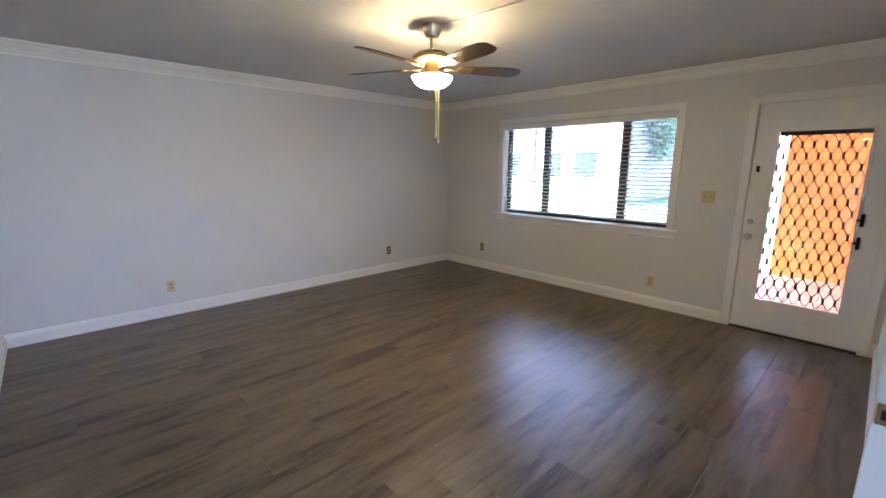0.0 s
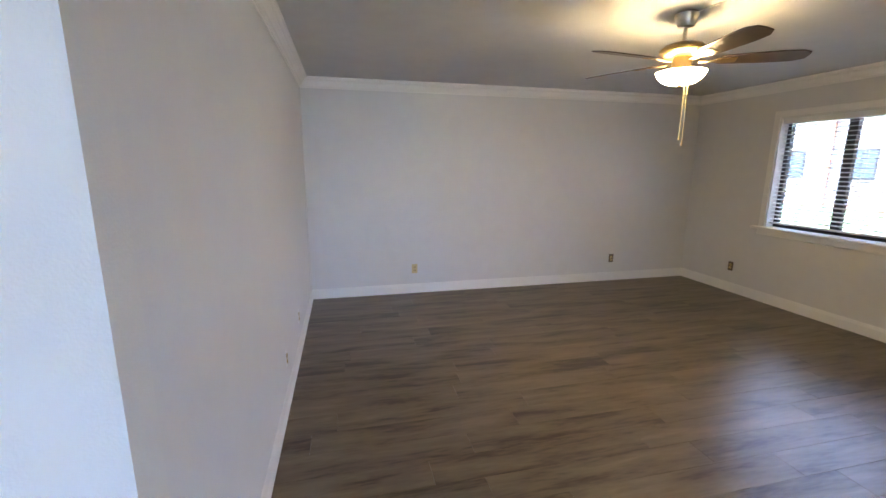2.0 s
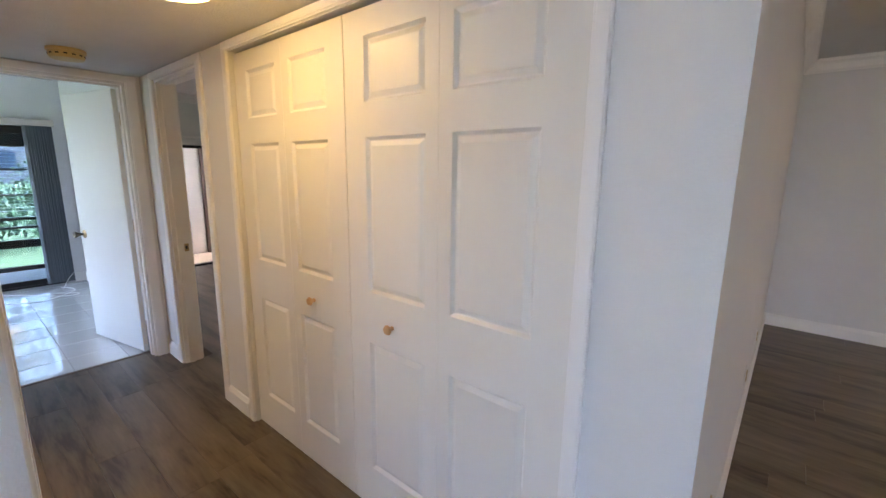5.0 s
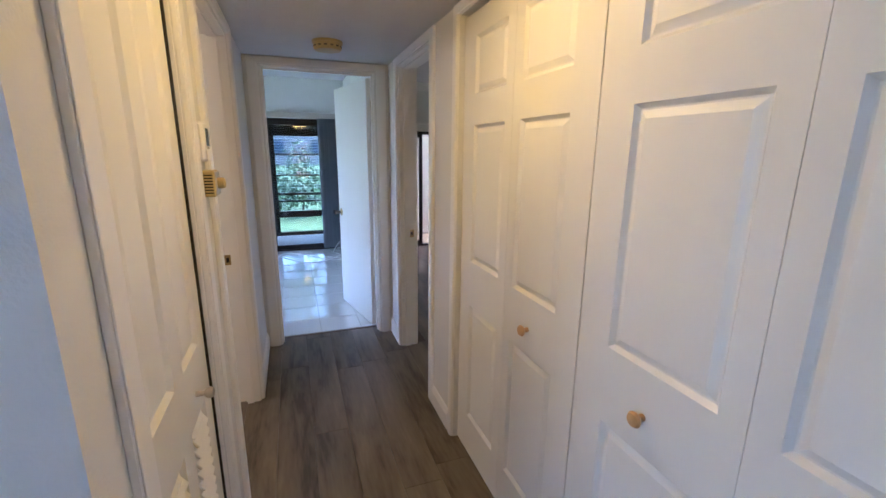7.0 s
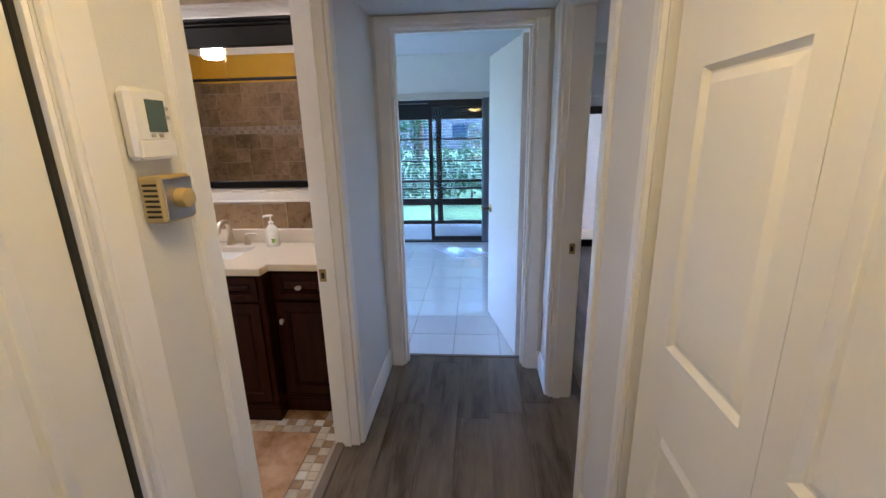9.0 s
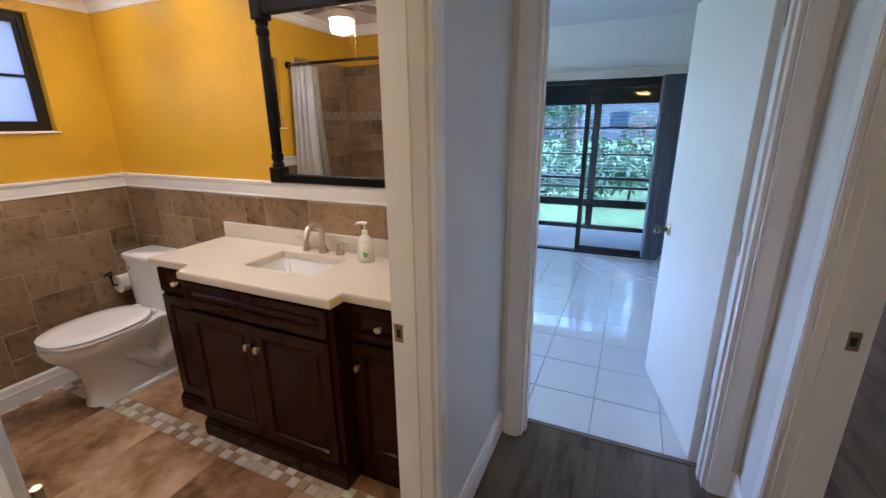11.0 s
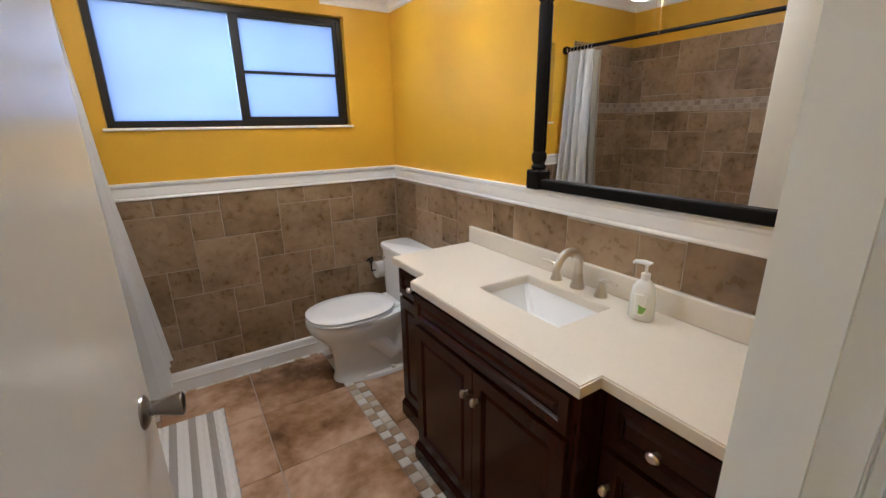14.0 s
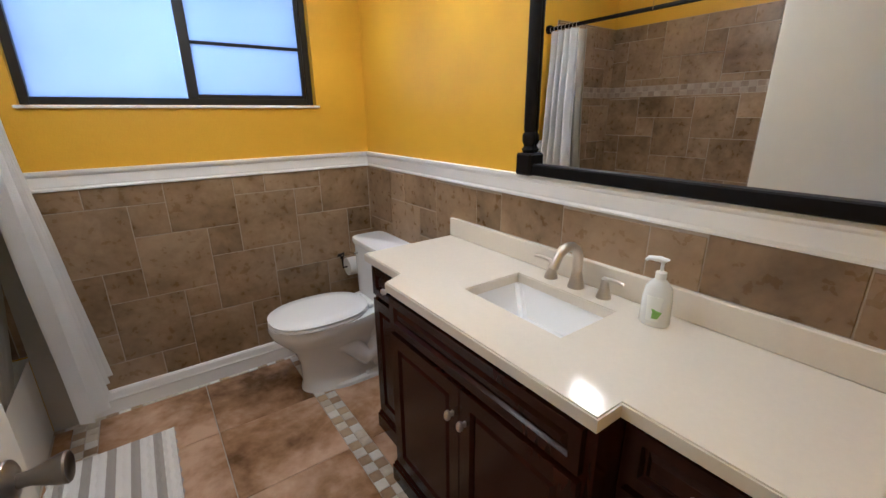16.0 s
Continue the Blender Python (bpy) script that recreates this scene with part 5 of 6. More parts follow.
def mirror():
    t = thing("wall_mirror", pose(XB + 0.03, 0, 0), "large black wooden wall mirror with turned side columns", "mirror")
    y0, y1, z0, z1 = -1.045, 0.0, 1.192, 2.075
    part("back_board", boxes((-0.029, -0.012, y0 + 0.03, y1 - 0.03, z0 + 0.01, z1 - 0.05)), M_BLACK, t)
    part("glass", boxes((-0.0115, -0.006, y0 + 0.055, y1 - 0.055, z0 + 0.035, z1 - 0.10)), M_MIRROR, t, "silvered mirror glass")
    part("bottom_rail", boxes((-0.029, 0.016, y0 + 0.06, y1 - 0.06, z0 + 0.002, z0 + 0.040), bevel=0.004), M_BLACK, t)
    part("top_rail", boxes((-0.029, 0.016, y0 + 0.01, y1 - 0.01, z1 - 0.130, z1 - 0.035), bevel=0.003), M_BLACK, t)
    part("cornice", boxes((-0.029, 0.030, y0 - 0.01, y1 - 0.002, z1 - 0.035, z1 - 0.018), (-0.029, 0.045, y0 - 0.025, y1 + 0.01, z1 - 0.018, z1), bevel=0.005), M_BLACK, t)
    for y in (y0 + 0.034, y1 - 0.034):
        part("corner_block", boxes((-0.029, 0.030, y - 0.034, y + 0.034, z0, z0 + 0.075), bevel=0.006), M_BLACK, t)
        part("corner_block", boxes((-0.029, 0.030, y - 0.032, y + 0.032, z1 - 0.150, z1 - 0.0355), bevel=0.006), M_BLACK, t)
        zb, ze = z0 + 0.075, z1 - 0.15
        prof = [(0.020, zb), (0.026, zb + 0.012), (0.018, zb + 0.024), (0.025, zb + 0.040), (0.025, zb + 0.060), (0.018, zb + 0.070), (0.021, zb + 0.080), (0.021, ze - 0.080), (0.018, ze - 0.070), (0.025, ze - 0.060), (0.025, ze - 0.040), (0.018, ze - 0.024), (0.026, ze - 0.012), (0.020, ze)]
        part("column", lathe(prof, 20, (0.0, y, 0)), M_BLACK, t, smooth=True)


mirror()
mat_t = thing("bath_mat", pose(0, 0, 0), "white and grey striped woven bath mat on tile", "bath mat")
bm = bmesh.new()
nx, ny = 60, 40
gx0, gx1, gy0, gy1 = -2.488, -2.045, -2.03, -1.25
gv = [[bm.verts.new((gx0 + (gx1 - gx0) * i / nx + 0.004 * math.sin(j * 1.9), gy0 + (gy1 - gy0) * j / ny, 0.013 + (0.011 + 0.003 * math.sin(i * 1.6)) * (0 < i < nx and 0 < j < ny))) for j in range(ny + 1)] for i in range(nx + 1)]
for i in range(nx):
    for j in range(ny):
        bm.faces.new((gv[i][j], gv[i + 1][j], gv[i + 1][j + 1], gv[i][j + 1]))
part("cloth", bm, M_MAT, mat_t, smooth=True)


def curtain():
    t = thing("shower_curtain", pose(0, 0, 0), "white cloth shower curtain gathered at the window wall", "shower curtain")
    bm = bmesh.new()
    n, rows = 90, 26
    g = []
    for j in range(rows + 1):
        h = j / rows
        z = 0.24 + 1.73 * h
        wide = 0.24 + 0.14 * (1 - h) ** 1.5
        col = []
        for i in range(n + 1):
            s = i / n
            y = YB + 0.03 + wide * s
            x = -2.130 - 0.115 * (1 - h) ** 1.3 + (0.028 + 0.022 * (1 - h)) * math.sin(s * 2 * math.pi * 4.5 + 0.6 * math.sin(3 * h)) + 0.008 * noise.noise((s * 9, h * 4, 0))
            col.append(bm.verts.new((x, y, z + 0.02 * math.sin(s * 4) * (1 - h))))
        g.append(col)
    for j in range(rows):
        for i in range(n):
            bm.faces.new((g[j][i], g[j][i + 1], g[j + 1][i + 1], g[j + 1][i]))
    bmesh.ops.solidify(bm, geom=bm.faces[:], thickness=0.002)
    part("cloth", bm, M_CLOTH, t, smooth=True)
    bm = bmesh.new()
    g = [[bm.verts.new((-2.10 + 0.16 * (1 - j / 12) ** 2 + 0.022 * math.sin(i * 0.5), YB + 0.04 + 0.005 * i, 0.22 + 1.74 * j / 12)) for i in range(61)] for j in range(13)]
    for j in range(12):
        for i in range(60):
            bm.faces.new((g[j][i], g[j][i + 1], g[j + 1][i + 1], g[j + 1][i]))
    bmesh.ops.solidify(bm, geom=bm.faces[:], thickness=0.001)
    part("liner", bm, M_LINER, t, "beige plastic liner inside the tub", smooth=True)
    for k in range(8):
        y = YB + 0.04 + k * 0.033
        part("ring", tube([(-2.130 + 0.022 * math.sin(a), y, 1.985 + 0.022 * math.cos(a)) for a in [2 * math.pi * q / 12 for q in range(13)]], 0.002, 6), M_NICKEL, t)


slab("trim_tub_board", [(-2.14, -2.032, YB + 0.0085, YB + 0.022, 0.007, 1.10)], M_LINER, "beige painted board between wall tile and bathtub", "trim")
curtain()
rod = thing("curtain_rod", pose(-2.130, 0, 1.99), "dark bronze shower curtain rod", "curtain rod")
part("bar", tube([(0, YB + 0.01, 0), (0, -0.81, 0)], 0.013, 14), M_BLACK, rod, smooth=True)
part("flange", lathe([(0.030, YB + 0.0005), (0.030, YB + 0.02), (0.016, YB + 0.05), (0.013, YB + 0.052)], 20, axis="y"), M_BLACK, rod, smooth=True)
part("flange", lathe([(0.030, -0.8005), (0.030, -0.82), (0.016, -0.85), (0.013, -0.852)], 20, axis="y"), M_BLACK, rod, smooth=True)

tub = thing("bathtub", pose(0, 0, 0), "off-white enamelled alcove bathtub", "bathtub")
bm = bmesh.new()
box(bm, -2.03, -1.28, YB + 0.01, -0.805, 0.0, 0.40)
topf = max(bm.faces, key=lambda f: f.calc_center_median().z)
bmesh.ops.inset_individual(bm, faces=[topf], thickness=0.07)
bmesh.ops.inset_individual(bm, faces=[topf], thickness=0.05, depth=-0.30)
bmesh.ops.bevel(bm, geom=bm.edges[:], offset=0.014, segments=3, affect="EDGES")
part("shell", bm, M_TUB, tub, smooth=True)
part("drain", lathe([(0.03, 0.101), (0.028, 0.106), (0.004, 0.106)], 18, (-1.65, -1.0, 0)), M_CHROME, tub, smooth=True)

head = thing("wall_shower", pose(-1.65, -0.806, 1.95), "chrome shower head on a bent arm", "shower head")
part("arm", tube([(0, 0, 0), (0, -0.06, 0.012), (0, -0.11, -0.01), (0, -0.15, -0.05)], 0.009, 10), M_CHROME, head, smooth=True)
bm = lathe([(0.012, 0.03), (0.016, 0.0), (0.040, -0.03), (0.042, -0.042), (0.01, -0.044)], 22)
bmesh.ops.rotate(bm, verts=bm.verts, matrix=Matrix.Rotation(radians(-38), 3, "X"))
bmesh.ops.translate(bm, verts=bm.verts, vec=(0, -0.165, -0.068))
part("spray_head", bm, M_CHROME, head, smooth=True)
part("escutcheon", lathe([(0.03, 0.0), (0.028, -0.006), (0.01, -0.008)], 18, axis="y"), M_CHROME, head, smooth=True)

spot = thing("recessed_light", pose(-3.51, -2.02, 2.15), "lit recessed ceiling light with white ring", "recessed light", "recessed lights over the vanity")
part("ring", lathe([(0.062, -0.0005), (0.062, -0.006), (0.048, -0.007), (0.046, -0.003)], 28), M_TRIM, spot, smooth=True)
part("lens", lathe([(0.046, -0.002), (0.044, -0.005), (0.02, -0.007), (0.002, -0.007)], 28), M_SPOT, spot, "glowing lens", smooth=True)
for y in (-1.44, -0.86, -0.28):
    copy_thing(spot, pose(-3.51, y, 2.15))
for y in (-2.02, -1.44, -0.86, -0.28):
    ld = bpy.data.lights.new("recessed_lamp", "SPOT")
    ld.energy, ld.spot_size, ld.spot_blend, ld.shadow_soft_size, ld.color = SPOT_WATT, radians(96), 0.5, 0.03, (1.0, 0.93, 0.82)
    new("recessed_lamp", ld).matrix_world = pose(-3.51, y, 2.138, 0, -6, 0)


def bath_fan():
    t = thing("bathroom_ceiling_fan", pose(-2.63, -1.35, 0), "low ceiling fan with lit drum glass light", "ceiling fan")
    part("motor", lathe([(0.10, 2.44), (0.10, 2.40), (0.13, 2.37), (0.13, 2.25), (0.09, 2.225), (0.03, 2.223)], 32), M_NICKEL, t, smooth=True)
    part("light_ring", lathe([(0.06, 2.224), (0.085, 2.215), (0.085, 2.165), (0.03, 2.163)], 32), M_NICKEL, t, smooth=True)
    part("drum", lathe([(0.060, 2.164), (0.074, 2.158), (0.076, 2.105), (0.070, 2.085), (0.04, 2.077), (0.004, 2.076)], 32), M_BATHBOWL, t, "glowing opal drum", smooth=True)
    for k in range(4):
        a = radians(20 + 90 * k)
        bm = bmesh.new()
        out = [(0.15, -0.04), (0.35, -0.06), (0.42, -0.045), (0.44, 0.0), (0.42, 0.045), (0.35, 0.06), (0.15, 0.04)]
        lo = [bm.verts.new((x, y, -0.003)) for x, y in out]
        hi = [bm.verts.new((x, y, 0.003)) for x, y in out]
        bm.faces.new(lo[::-1]), bm.faces.new(hi)
        for i in range(len(out)):
            bm.faces.new((lo[i], lo[(i + 1) % len(out)], hi[(i + 1) % len(out)], hi[i]))
        o = part("blade", bm, M_BLADE, t)
        o.location, o.rotation_euler = (0, 0, 2.27), (radians(10), 0, a)
        o = part("blade_arm", boxes((0.10, 0.20, -0.01, 0.01, -0.01, -0.004)), M_NICKEL, t)
        o.location, o.rotation_euler = (0, 0, 2.27), (radians(10), 0, a)
    for dx, zb in ((-0.02, 1.92), (0.03, 1.88)):
        part("pull_chain", tube([(dx, 0.085, 2.17), (dx, 0.085, zb)], 0.0015, 6), M_BRASS, t)


bath_fan()

# ---- outdoors ----
slab("ground", [(-150, XS - 0.1, -150, 150, -0.6, -0.14), (XE + 0.2, 150, -150, 150, -0.6, -0.14), (XS - 0.1, XE + 0.2, 5.34, 150, -0.6, -0.14), (XS - 0.1, XE + 0.2, -150, -2.72, -0.6, -0.14)], M_GRASS, "mown green lawn", "lawn")
slab("porch_floor", [(XE + 0.2, 9.0, -2.6, 1.9, -0.2, -0.105)], M_GROUT, "mortar bed of the porch floor", "floor")
slab("porch_wall", [(8.2, 8.35, -4.0, 1.43, -0.14, 3.2)], M_ORANGE, "orange stucco porch wall", "wall")
# out of view; reaches to y 3.4 to keep sun off wall and pavers
slab("porch_shade_roof", [(XE + 0.2, 8.6, -2.6, 3.4, 2.9, 3.0)], M_STUCCO, "unseen cream roof added to shade the porch", "roof")
slab("pavement", [(9.0, 40, 3.0, 4.6, -0.14, -0.13), (26, 31, -60, 8.8, -0.14, -0.125)], M_ROAD, "pale concrete path and driveway", "road")


def house():
    t = thing("apartment_building", pose(19.8, 9.05, -0.14), "low cream stucco building with dark blue windows", "building")
    part("wall", boxes((0, 9, 0, 26, 0, 4.6)), M_STUCCO, t)
    part("plinth_band", boxes((-0.03, 0, -0.03, 26, 0.0, 0.25)), M_PEACH, t)
    part("roof", boxes((-0.6, 9.6, -0.6, 26.6, 4.6, 4.9), (0.6, 8.4, 0.6, 25.4, 4.9, 5.4)), M_ROOF, t)
    part("downspout", boxes((-0.14, -0.02, 4.66, 4.86, 0, 4.6)), M_PEACH, t)
    for y, w in ((1.2, 1.15), (3.1, 1.0), (5.7, 1.0), (9.5, 1.1), (14, 1.1)):
        win = part("window", boxes((-0.04, -0.002, y, y + w, 1.2, 2.35), bevel=0.01), M_BRONZE, t)
        part("pane", boxes((-0.05, -0.041, y + 0.05, y + w / 2 - 0.03, 1.26, 2.29)), M_BLUEWIN, win)
        part("pane", boxes((-0.05, -0.041, y + w / 2 + 0.03, y + w - 0.05, 1.26, 2.29)), M_BLUEWIN, win)


house()


def leaf_cloud(blobs, count, size, seed):
    """Loose small leaves scattered through a set of uneven clumps (centre, radii)."""
    rng = random.Random(seed)
    bm = bmesh.new()
    verts, faces = [], []
    for _ in range(count):
        c, r = blobs[rng.randrange(len(blobs))]
        d = Vector((rng.gauss(0, 1), rng.gauss(0, 1), rng.gauss(0, 1))).normalized() * rng.uniform(0.5, 1.05)
        p = Vector(c) + Vector((d.x * r[0], d.y * r[1], d.z * r[2]))
        q = Euler((rng.uniform(0, 6.3), rng.uniform(0, 6.3), rng.uniform(0, 6.3))).to_matrix()
        s = size * rng.uniform(0.6, 1.4)
        k = len(verts)
        verts += [p + q @ Vector(v) for v in ((-s, 0, 0), (0, -s * 0.45, s * 0.1), (s, 0, 0), (0, s * 0.45, s * 0.1))]
        faces.append((k, k + 1, k + 2, k + 3))
    me = bpy.data.meshes.new("leaves")
    me.from_pydata([tuple(v) for v in verts], [], faces)
    bm.from_mesh(me)
    bpy.data.meshes.remove(me)
    return bm


def tree(x, y, h, spread, seed, label):
    rng = random.Random(seed)
    t = thing("tree", pose(x, y, -0.14), label, "tree", "garden trees")
    part("trunk", tube([(0, 0, 0), (0.1, 0.05, h * 0.25), (0.05, -0.1, h * 0.5), (0.1, 0, h * 0.8)], [0.22, 0.17, 0.13, 0.05], 10), M_BARK, t, smooth=True)
    blobs = []
    for k in range(9):
        a = k * 2.4 + rng.uniform(-0.4, 0.4)
        e = Vector((math.cos(a) * spread * rng.uniform(0.4, 0.9), math.sin(a) * spread * rng.uniform(0.4, 0.9), h * rng.uniform(0.32, 0.95)))
        part("limb", tube([(0.05, 0, h * 0.4), (e.x * 0.5, e.y * 0.5, h * 0.4 + (e.z - h * 0.4) * 0.6), e], [0.08, 0.05, 0.02], 6), M_BARK, t, smooth=True)
        blobs.append((e, (spread * 0.45, spread * 0.45, h * 0.14)))
    part("crown", leaf_cloud(blobs, 4200, 0.13, seed), M_LEAF, t)


tree(23.0, 6.0, 6.5, 3.0, 3, "leafy garden tree beside the path")
tree(34, 10.5, 8, 4, 5, "broad leafy tree behind the driveway")
tree(-15.5, -1.2, 7, 3.2, 7, "leafy tree behind the hedge")
tree(-19, 2.6, 8, 3.5, 9, "tall leafy tree across the lawn")


def hedge(x, y0, y1, h, seed):
    t = thing("hedge", pose(0, 0, -0.14), "dense green shrub hedge along the lawn", "hedge", "hedges")
    rng = random.Random(seed)
    blobs = [((x + rng.uniform(-0.3, 0.3), y0 + (y1 - y0) * k / 15, h * rng.uniform(0.4, 0.7)), (0.55, 0.5, h * 0.45)) for k in range(16)]
    for k in range(0, 16, 3):
        part("stem", tube([(x, y0 + (y1 - y0) * k / 15, 0), (x + 0.05, y0 + (y1 - y0) * k / 15 + 0.05, h * 0.6)], 0.03, 6), M_BARK, t)
    part("leaves", leaf_cloud(blobs, 5200, 0.07, seed), M_LEAF, t)


hedge(-11.6, -4.5, 4.0, 1.25, 21)
hedge(-15.0, -9.0, 7.0, 1.9, 22)
bld = thing("far_building", pose(-48, 0, -0.14), "distant pale building behind the garden trees", "building")
part("wall", boxes((-8, 0, -18, 16, 0, 5)), M_STUCCO, bld)
part("roof", boxes((-8.5, 0.5, -18.5, 16.5, 5, 5.6)), M_ROOF, bld)
for k in range(7):
    part("window", boxes((0.0, 0.04, -15 + k * 4.4, -13.4 + k * 4.4, 1.2, 2.6)), M_BLUEWIN, bld)
dgd = tagged(new("window_3"), "window of the dining side", "window", kind="structure")
dgd.matrix_world = pose(0, -2.66, 0)
part("window_frame", boxes((-0.6, -0.55, -0.03, 0.03, 0.6, 2.15), (1.85, 1.9, -0.03, 0.03, 0.6, 2.15), (-0.55, 1.85, -0.03, 0.03, 2.1, 2.15), (-0.55, 1.85, -0.03, 0.03, 0.6, 0.65)), M_BRONZE, dgd)
part("pane", boxes((-0.55, 1.85, -0.003, 0.003, 0.65, 2.1)), M_GLASS, dgd).visible_shadow = False
slab("terrace", [(-1.5, 4, -8, -2.72, -0.2, -0.08)], M_CONCRETE, "pale concrete terrace", "floor")


# ---- laid pieces: wall tile, floor tile, mosaic, planks ----
PIECES = {}


def piece(name, w, d, h, mat, parent, loc, rot=0.0, bevel=0.0015):
    """One laid piece w x d across and h thick, its origin at the middle of its top; alike pieces share a mesh."""
    key = (name, round(w, 3), round(d, 3), round(h, 4), mat.name)
    if key not in PIECES:
        bm = bmesh.new()
        b = min(bevel, w * 0.2, d * 0.2)
        lo = [bm.verts.new(p) for p in ((-w / 2, -d / 2, -h), (w / 2, -d / 2, -h), (w / 2, d / 2, -h), (-w / 2, d / 2, -h))]
        mi = [bm.verts.new((v.co.x, v.co.y, -b)) for v in lo]
        up = [bm.verts.new((v.co.x * (1 - 2 * b / w), v.co.y * (1 - 2 * b / d), 0)) for v in lo]
        for a, c in ((lo, mi), (mi, up)):
            for i in range(4):
                bm.faces.new((a[i], a[(i + 1) % 4], c[(i + 1) % 4], c[i]))
        bm.faces.new(up)
        me = bpy.data.meshes.new(name)
        bm.to_mesh(me)
        bm.free()
        me.materials.append(mat)
        PIECES[key] = me
    ob = new(name, PIECES[key])
    ob.parent = parent
    ob.location = loc
    ob.rotation_euler = rot if isinstance(rot, tuple) else (0, 0, rot)
    return ob


def pinwheel(u0, u1, v0, v1, ou, ov, a=0.3015):
    """Large squares each with a half-size square, as clipped rectangles (u0, u1, v0, v1)."""
    b = a / 2
    out = []
    for m in range(-16, 17):
        for n in range(-16, 17):
            x, y = ou + m * a + n * b, ov - m * b + n * a
            for p, q, s in ((x, y, a), (x - b, y, b)):
                c = (max(p, u0), min(p + s, u1), max(q, v0), min(q + s, v1))
                if c[1] - c[0] > 0.012 and c[3] - c[2] > 0.012:
                    out.append(c)
    return out


def tiled_wall(name, face, u0, u1, v0, v1, ou, ov, label, band=None):
    """face: (function from u to a place on the wall at height 0, turn about z) for a wall seen with u to the right."""
    place, turn = face
    backing = tagged(new(name), label, "wall tile", kind="structure")
    p0, p1 = Vector(place(u0)), Vector(place(u1))
    nrm = Vector((math.sin(radians(turn)), -math.cos(radians(turn)), 0))
    bm = bmesh.new()
    q = [p0, p1, p1 + nrm * 0.0045, p0 + nrm * 0.0045]
    lo = [bm.verts.new((p.x, p.y, v0)) for p in q]
    hi = [bm.verts.new((p.x, p.y, v1)) for p in q]
    bm.faces.new(lo), bm.faces.new(hi)
    for i in range(4):
        bm.faces.new((lo[i], lo[(i + 1) % 4], hi[(i + 1) % 4], hi[i]))
    bmesh.ops.recalc_face_normals(bm, faces=bm.faces)
    part("grout_bed", bm, M_GROUT, backing)
    spans = [(v0, v1)] if not band else [(v0, band[0]), (band[1], v1)]
    for s0, s1 in spans:
        for c in pinwheel(u0, u1, s0, s1, ou, ov):
            w, h = c[1] - c[0] - 0.0035, c[3] - c[2] - 0.0035
            p = Vector(place((c[0] + c[1]) / 2)) + nrm * 0.007
            piece("tile", w, h, 0.006, M_BROWNTILE, backing, (p.x, p.y, (c[2] + c[3]) / 2), (radians(90), 0, radians(turn)))
    if band:
        n = int((u1 - u0) / 0.05)
        for i in range(n):
            for j in range(2):
                p = Vector(place(u0 + (i + 0.5) * (u1 - u0) / n)) + nrm * 0.007
                piece("mosaic", (u1 - u0) / n - 0.003, (band[1] - band[0]) / 2 - 0.003, 0.006, M_BANDCHIP[(i + j) % 2], backing, (p.x, p.y, band[0] + (j + 0.5) * (band[1] - band[0]) / 2), (radians(90), 0, radians(turn)))


tiled_wall("wall_tile_south", (lambda u: (-u, YB, 0), 180), 2.03, 3.72, 0.0, 1.106, 2.50, 0.560, "brown pinwheel tile wainscot under the window")
tiled_wall("wall_tile_west", (lambda u: (XB, u, 0), 90), YB + 0.008, YBN, 0.0, 1.106, -1.165, 0.945, "brown pinwheel tile wainscot behind the vanity")
tiled_wall("wall_tile_east", (lambda u: (-2.03, -u, 0), -90), -0.012, 0.80, 0.0, 1.106, 0.10, 0.50, "brown tile wainscot behind the open door")
tiled_wall("wall_tile_tub_east", (lambda u: (-1.27, -u, 0), -90), 0.80, 2.345, 0.405, 2.07, 1.0, 0.60, "brown tile wall beside the bathtub with pale mosaic band", (1.52, 1.60))
tiled_wall("wall_tile_tub_south", (lambda u: (-u, YB, 0), 180), 1.27, 2.03, 0.405, 2.07, 1.40, 0.70, "brown tile wall at the end of the bathtub", (1.52, 1.60))
tiled_wall("wall_tile_tub_north", (lambda u: (u, -0.80, 0), 0), -2.03, -1.27, 0.405, 2.07, -1.80, 0.55, "brown tile wall under the shower head", (1.52, 1.60))

# bathroom floor
bath_floor = tagged(part("floor_bathroom", boxes((XB, -1.27, YB, 0.03, -0.008, 0.006)), M_GROUT), "rust brown stone tile floor with mosaic border", "floor", kind="structure")


def field(x0, x1, y0, y1, mat, name="tile", gap=0.004, z=0.011, parent=bath_floor):
    piece(name, x1 - x0 - gap, y1 - y0 - gap, 0.006, mat, parent, ((x0 + x1) / 2, (y0 + y1) / 2, z))


GX, GY = [-3.10, -2.652, -2.20], [-2.30, -1.862, -1.420, -0.978, -0.536, -0.094]
for xa, xb in zip(GX, GX[1:]):
    for ya, yb in zip(GY, GY[1:]):
        field(xa, xb, ya, yb, M_FLOORTILE)
for ya, yb in zip(GY, GY[1:]):
    field(XB, -3.455, ya, yb, M_FLOORTILE), field(-3.455, -3.20, ya, yb, M_FLOORTILE)
    field(-2.10, -2.034, ya, yb, M_FLOORTILE)
rng = random.Random(4)
chips = [(-3.20 + 0.05 * i, GY[0] + 0.0502 * j) for i in range(2) for j in range(44)] + [(-2.20 + 0.05 * i, GY[0] + 0.0502 * j) for i in range(2) for j in range(44)]
chips += [(-3.72 + 0.05 * i, YB + 0.0) for i in range(34)] + [(-3.2 + 0.05 * i, GY[-1] + 0.05 * j) for i in range(22) for j in range(2)]
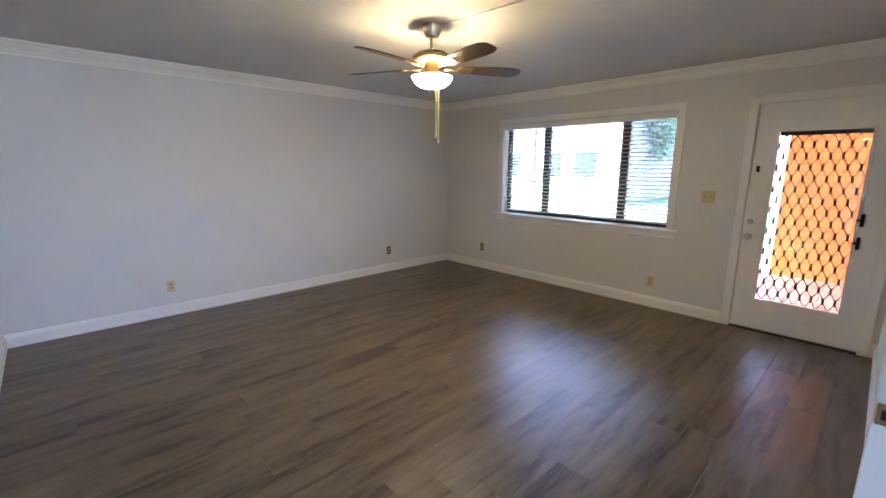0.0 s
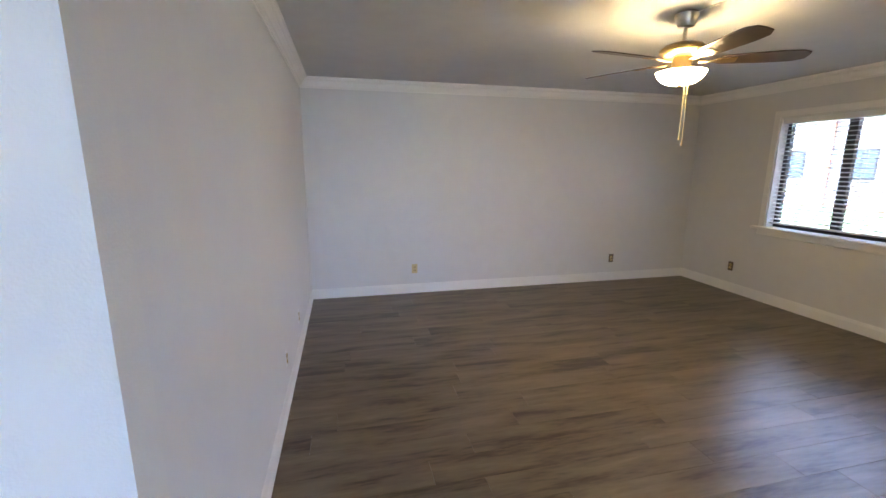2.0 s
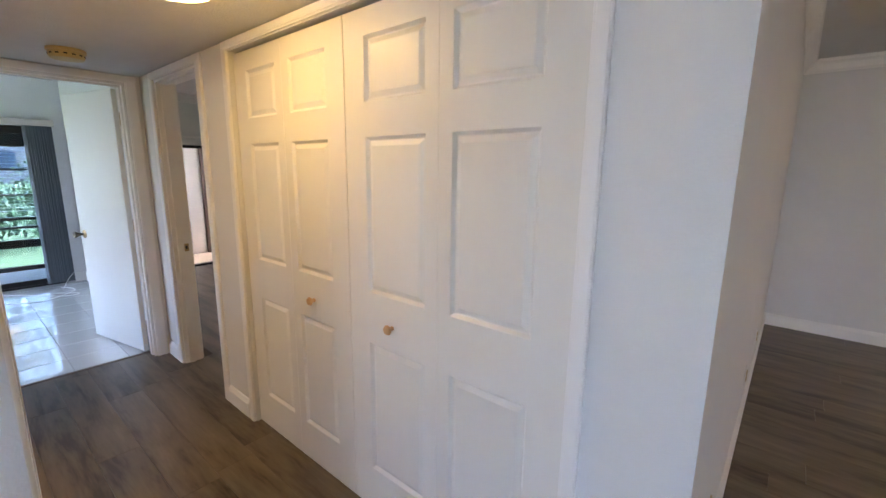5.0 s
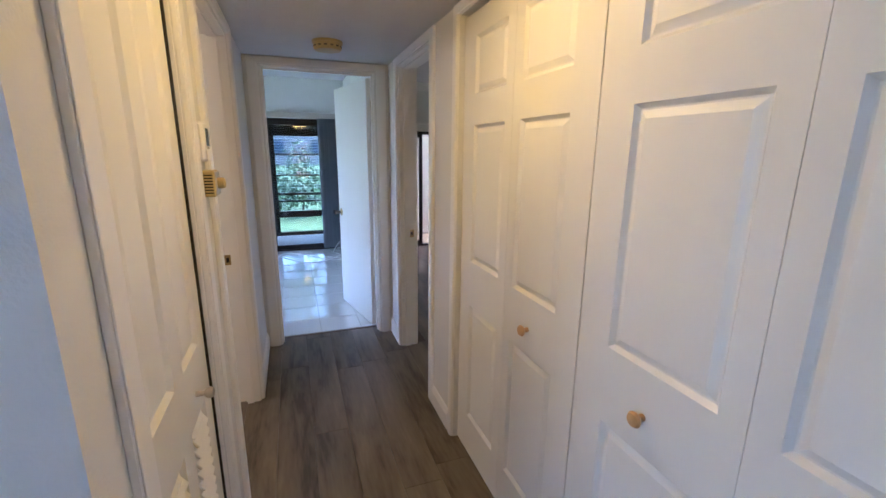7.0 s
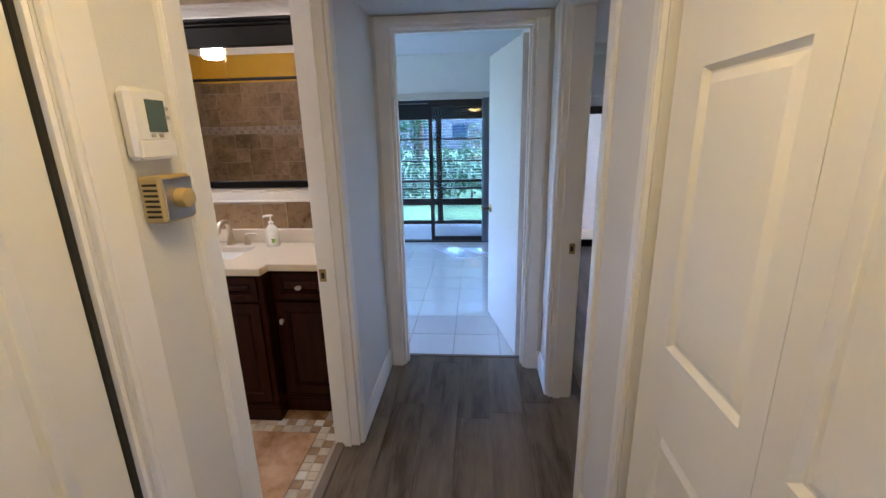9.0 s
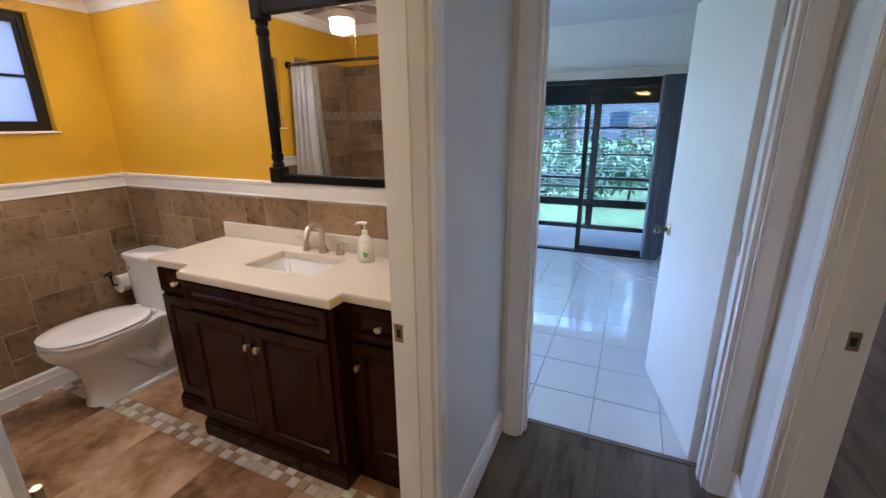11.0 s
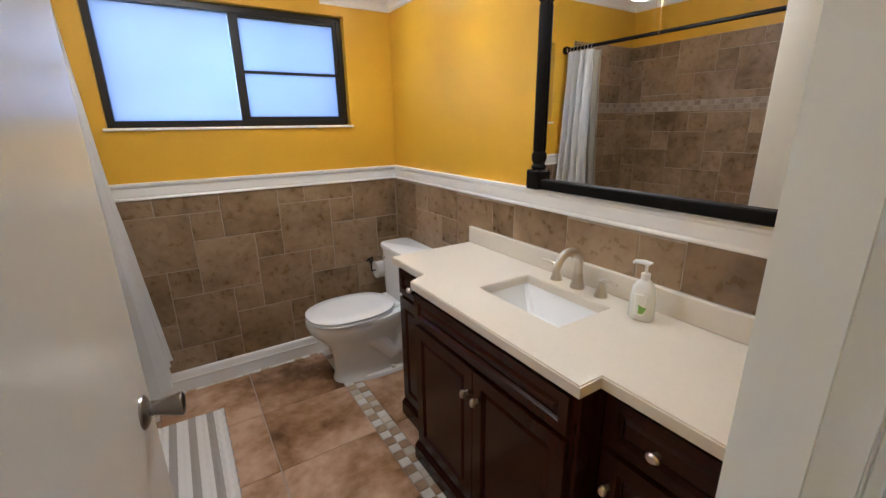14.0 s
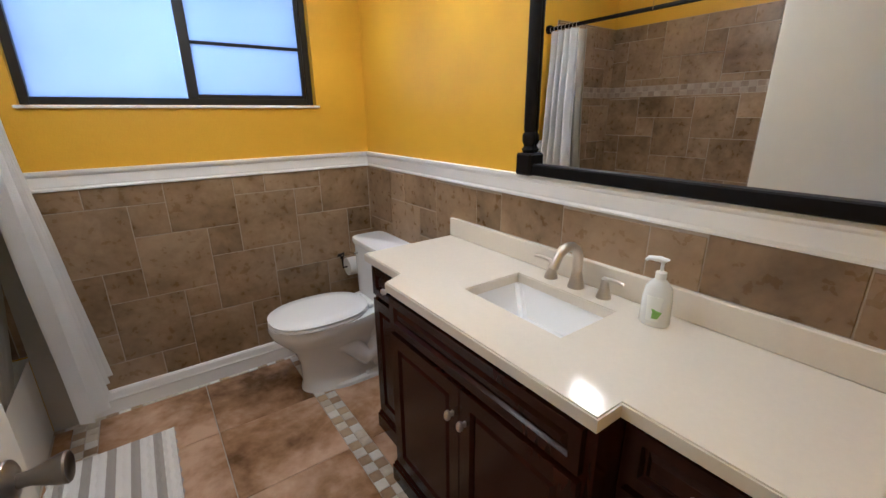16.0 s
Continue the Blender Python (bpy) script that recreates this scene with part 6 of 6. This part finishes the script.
for k, (x, y) in enumerate(chips):
    i, j = round(x / 0.05), round(y / 0.05)
    mat = M_CHIP[rng.choice((0, 1) if (i + j) % 2 else (2, 0, 2))]
    w = 0.05
    d = min(0.0502, GY[0] - y) if y < GY[0] else 0.0502
    field(x, x + w, y, y + d, mat, "mosaic", 0.0035)

# bedroom tile floor
bed_floor = tagged(part("floor_bedroom", boxes((XG - 0.12, XEND - 0.125, -2.4, 1.17, -0.03, -0.006)), M_GREYGROUT), "glossy white square ceramic tile floor", "floor", kind="structure")
P = 0.328
for i in range(10):
    for j in range(-8, 4):
        x1 = XEND - 0.13 - 0.318 + P - i * P
        x0 = x1 - P
        y0, y1 = 0.222 + j * P, 0.222 + (j + 1) * P
        x1, y1, x0, y0 = min(x1, XEND - 0.128), min(y1, 1.168), max(x0, XG - 0.118), max(y0, -2.398)
        if x1 - x0 > 0.02 and y1 - y0 > 0.02:
            piece("tile", x1 - x0 - 0.005, y1 - y0 - 0.005, 0.007, M_WHITETILE, bed_floor, ((x0 + x1) / 2, (y0 + y1) / 2, -0.001))

# porch pavers
for i in range(10):
    for j in range(14):
        piece("paver", 0.29, 0.29, 0.02, M_PAVER, bpy.data.objects["porch_floor"], (XE + 0.36 + i * 0.3, -2.4 + j * 0.3, -0.09), bevel=0.004)

# wood plank floor
plank_floor = tagged(part("floor", boxes((-1.12, XE + 0.19, -2.6, YP, -0.1, -0.008), (XEND - 0.12, XE + 0.19, YP, YN, -0.1, -0.008), (-6.92, XEND - 0.12, 1.24, YN, -0.1, -0.008), (XEND - 0.12, -1.12, 0.06, YP, -0.1, -0.008), (-1.12, XEND - 0.1, 0.142, YP, -0.099, -0.009)), M_PLANK_GAP), "grey brown wood plank floor", "floor", kind="structure")
PW, PL = 0.181, 1.22
rng = random.Random(11)


def strip(x0, x1, y0, y1):
    if x1 - x0 < 0.02 or y1 - y0 < 0.02:
        return
    piece("plank", x1 - x0 - 0.0012, y1 - y0 - 0.0012, 0.0075, M_PLANK, plank_floor, ((x0 + x1) / 2, (y0 + y1) / 2, 0.0), bevel=0.0007)


y = 0.0635
while y < YN:
    lo, hi = y, min(y + PW, YN - 0.001)
    off = -rng.uniform(0.0, 1.0) * PL
    x = -3.92 + off
    west = XEND - 0.118 if hi <= YC + 0.01 else XW + 0.001
    if lo < YC < hi:
        west = XEND - 0.118
    while x < XE:
        a, b = max(x, west), min(x + PL, XE + 0.01)
        if b > a:
            strip(a, b, lo, hi)
        x += PL
    y += PW
rest = tagged(new("floor_far_planks"), "grey brown wood planks in the side rooms", "floor", kind="structure")
planks = bmesh.new()
for x0, x1, y0, y1 in ((-6.80, -2.36, 1.2405 + 0.09, 4.99), (-1.12, XE, -2.6, 0.0625), (-3.5, -2.4, 1.151, 1.33)):
    y = y0
    while y < y1:
        x = x0 - rng.uniform(0, PL)
        while x < x1:
            a, b, c, d = max(x, x0), min(x + PL, x1), y, min(y + PW, y1)
            if b - a > 0.02 and d - c > 0.02:
                box(planks, a + 0.0006, b - 0.0006, c + 0.0006, d - 0.0006, -0.0075, -0.0005)
            x += PL
        y += PW
tagged(part("plank_field", planks, M_PLANK, rest), "wood planks", kind="stuff")
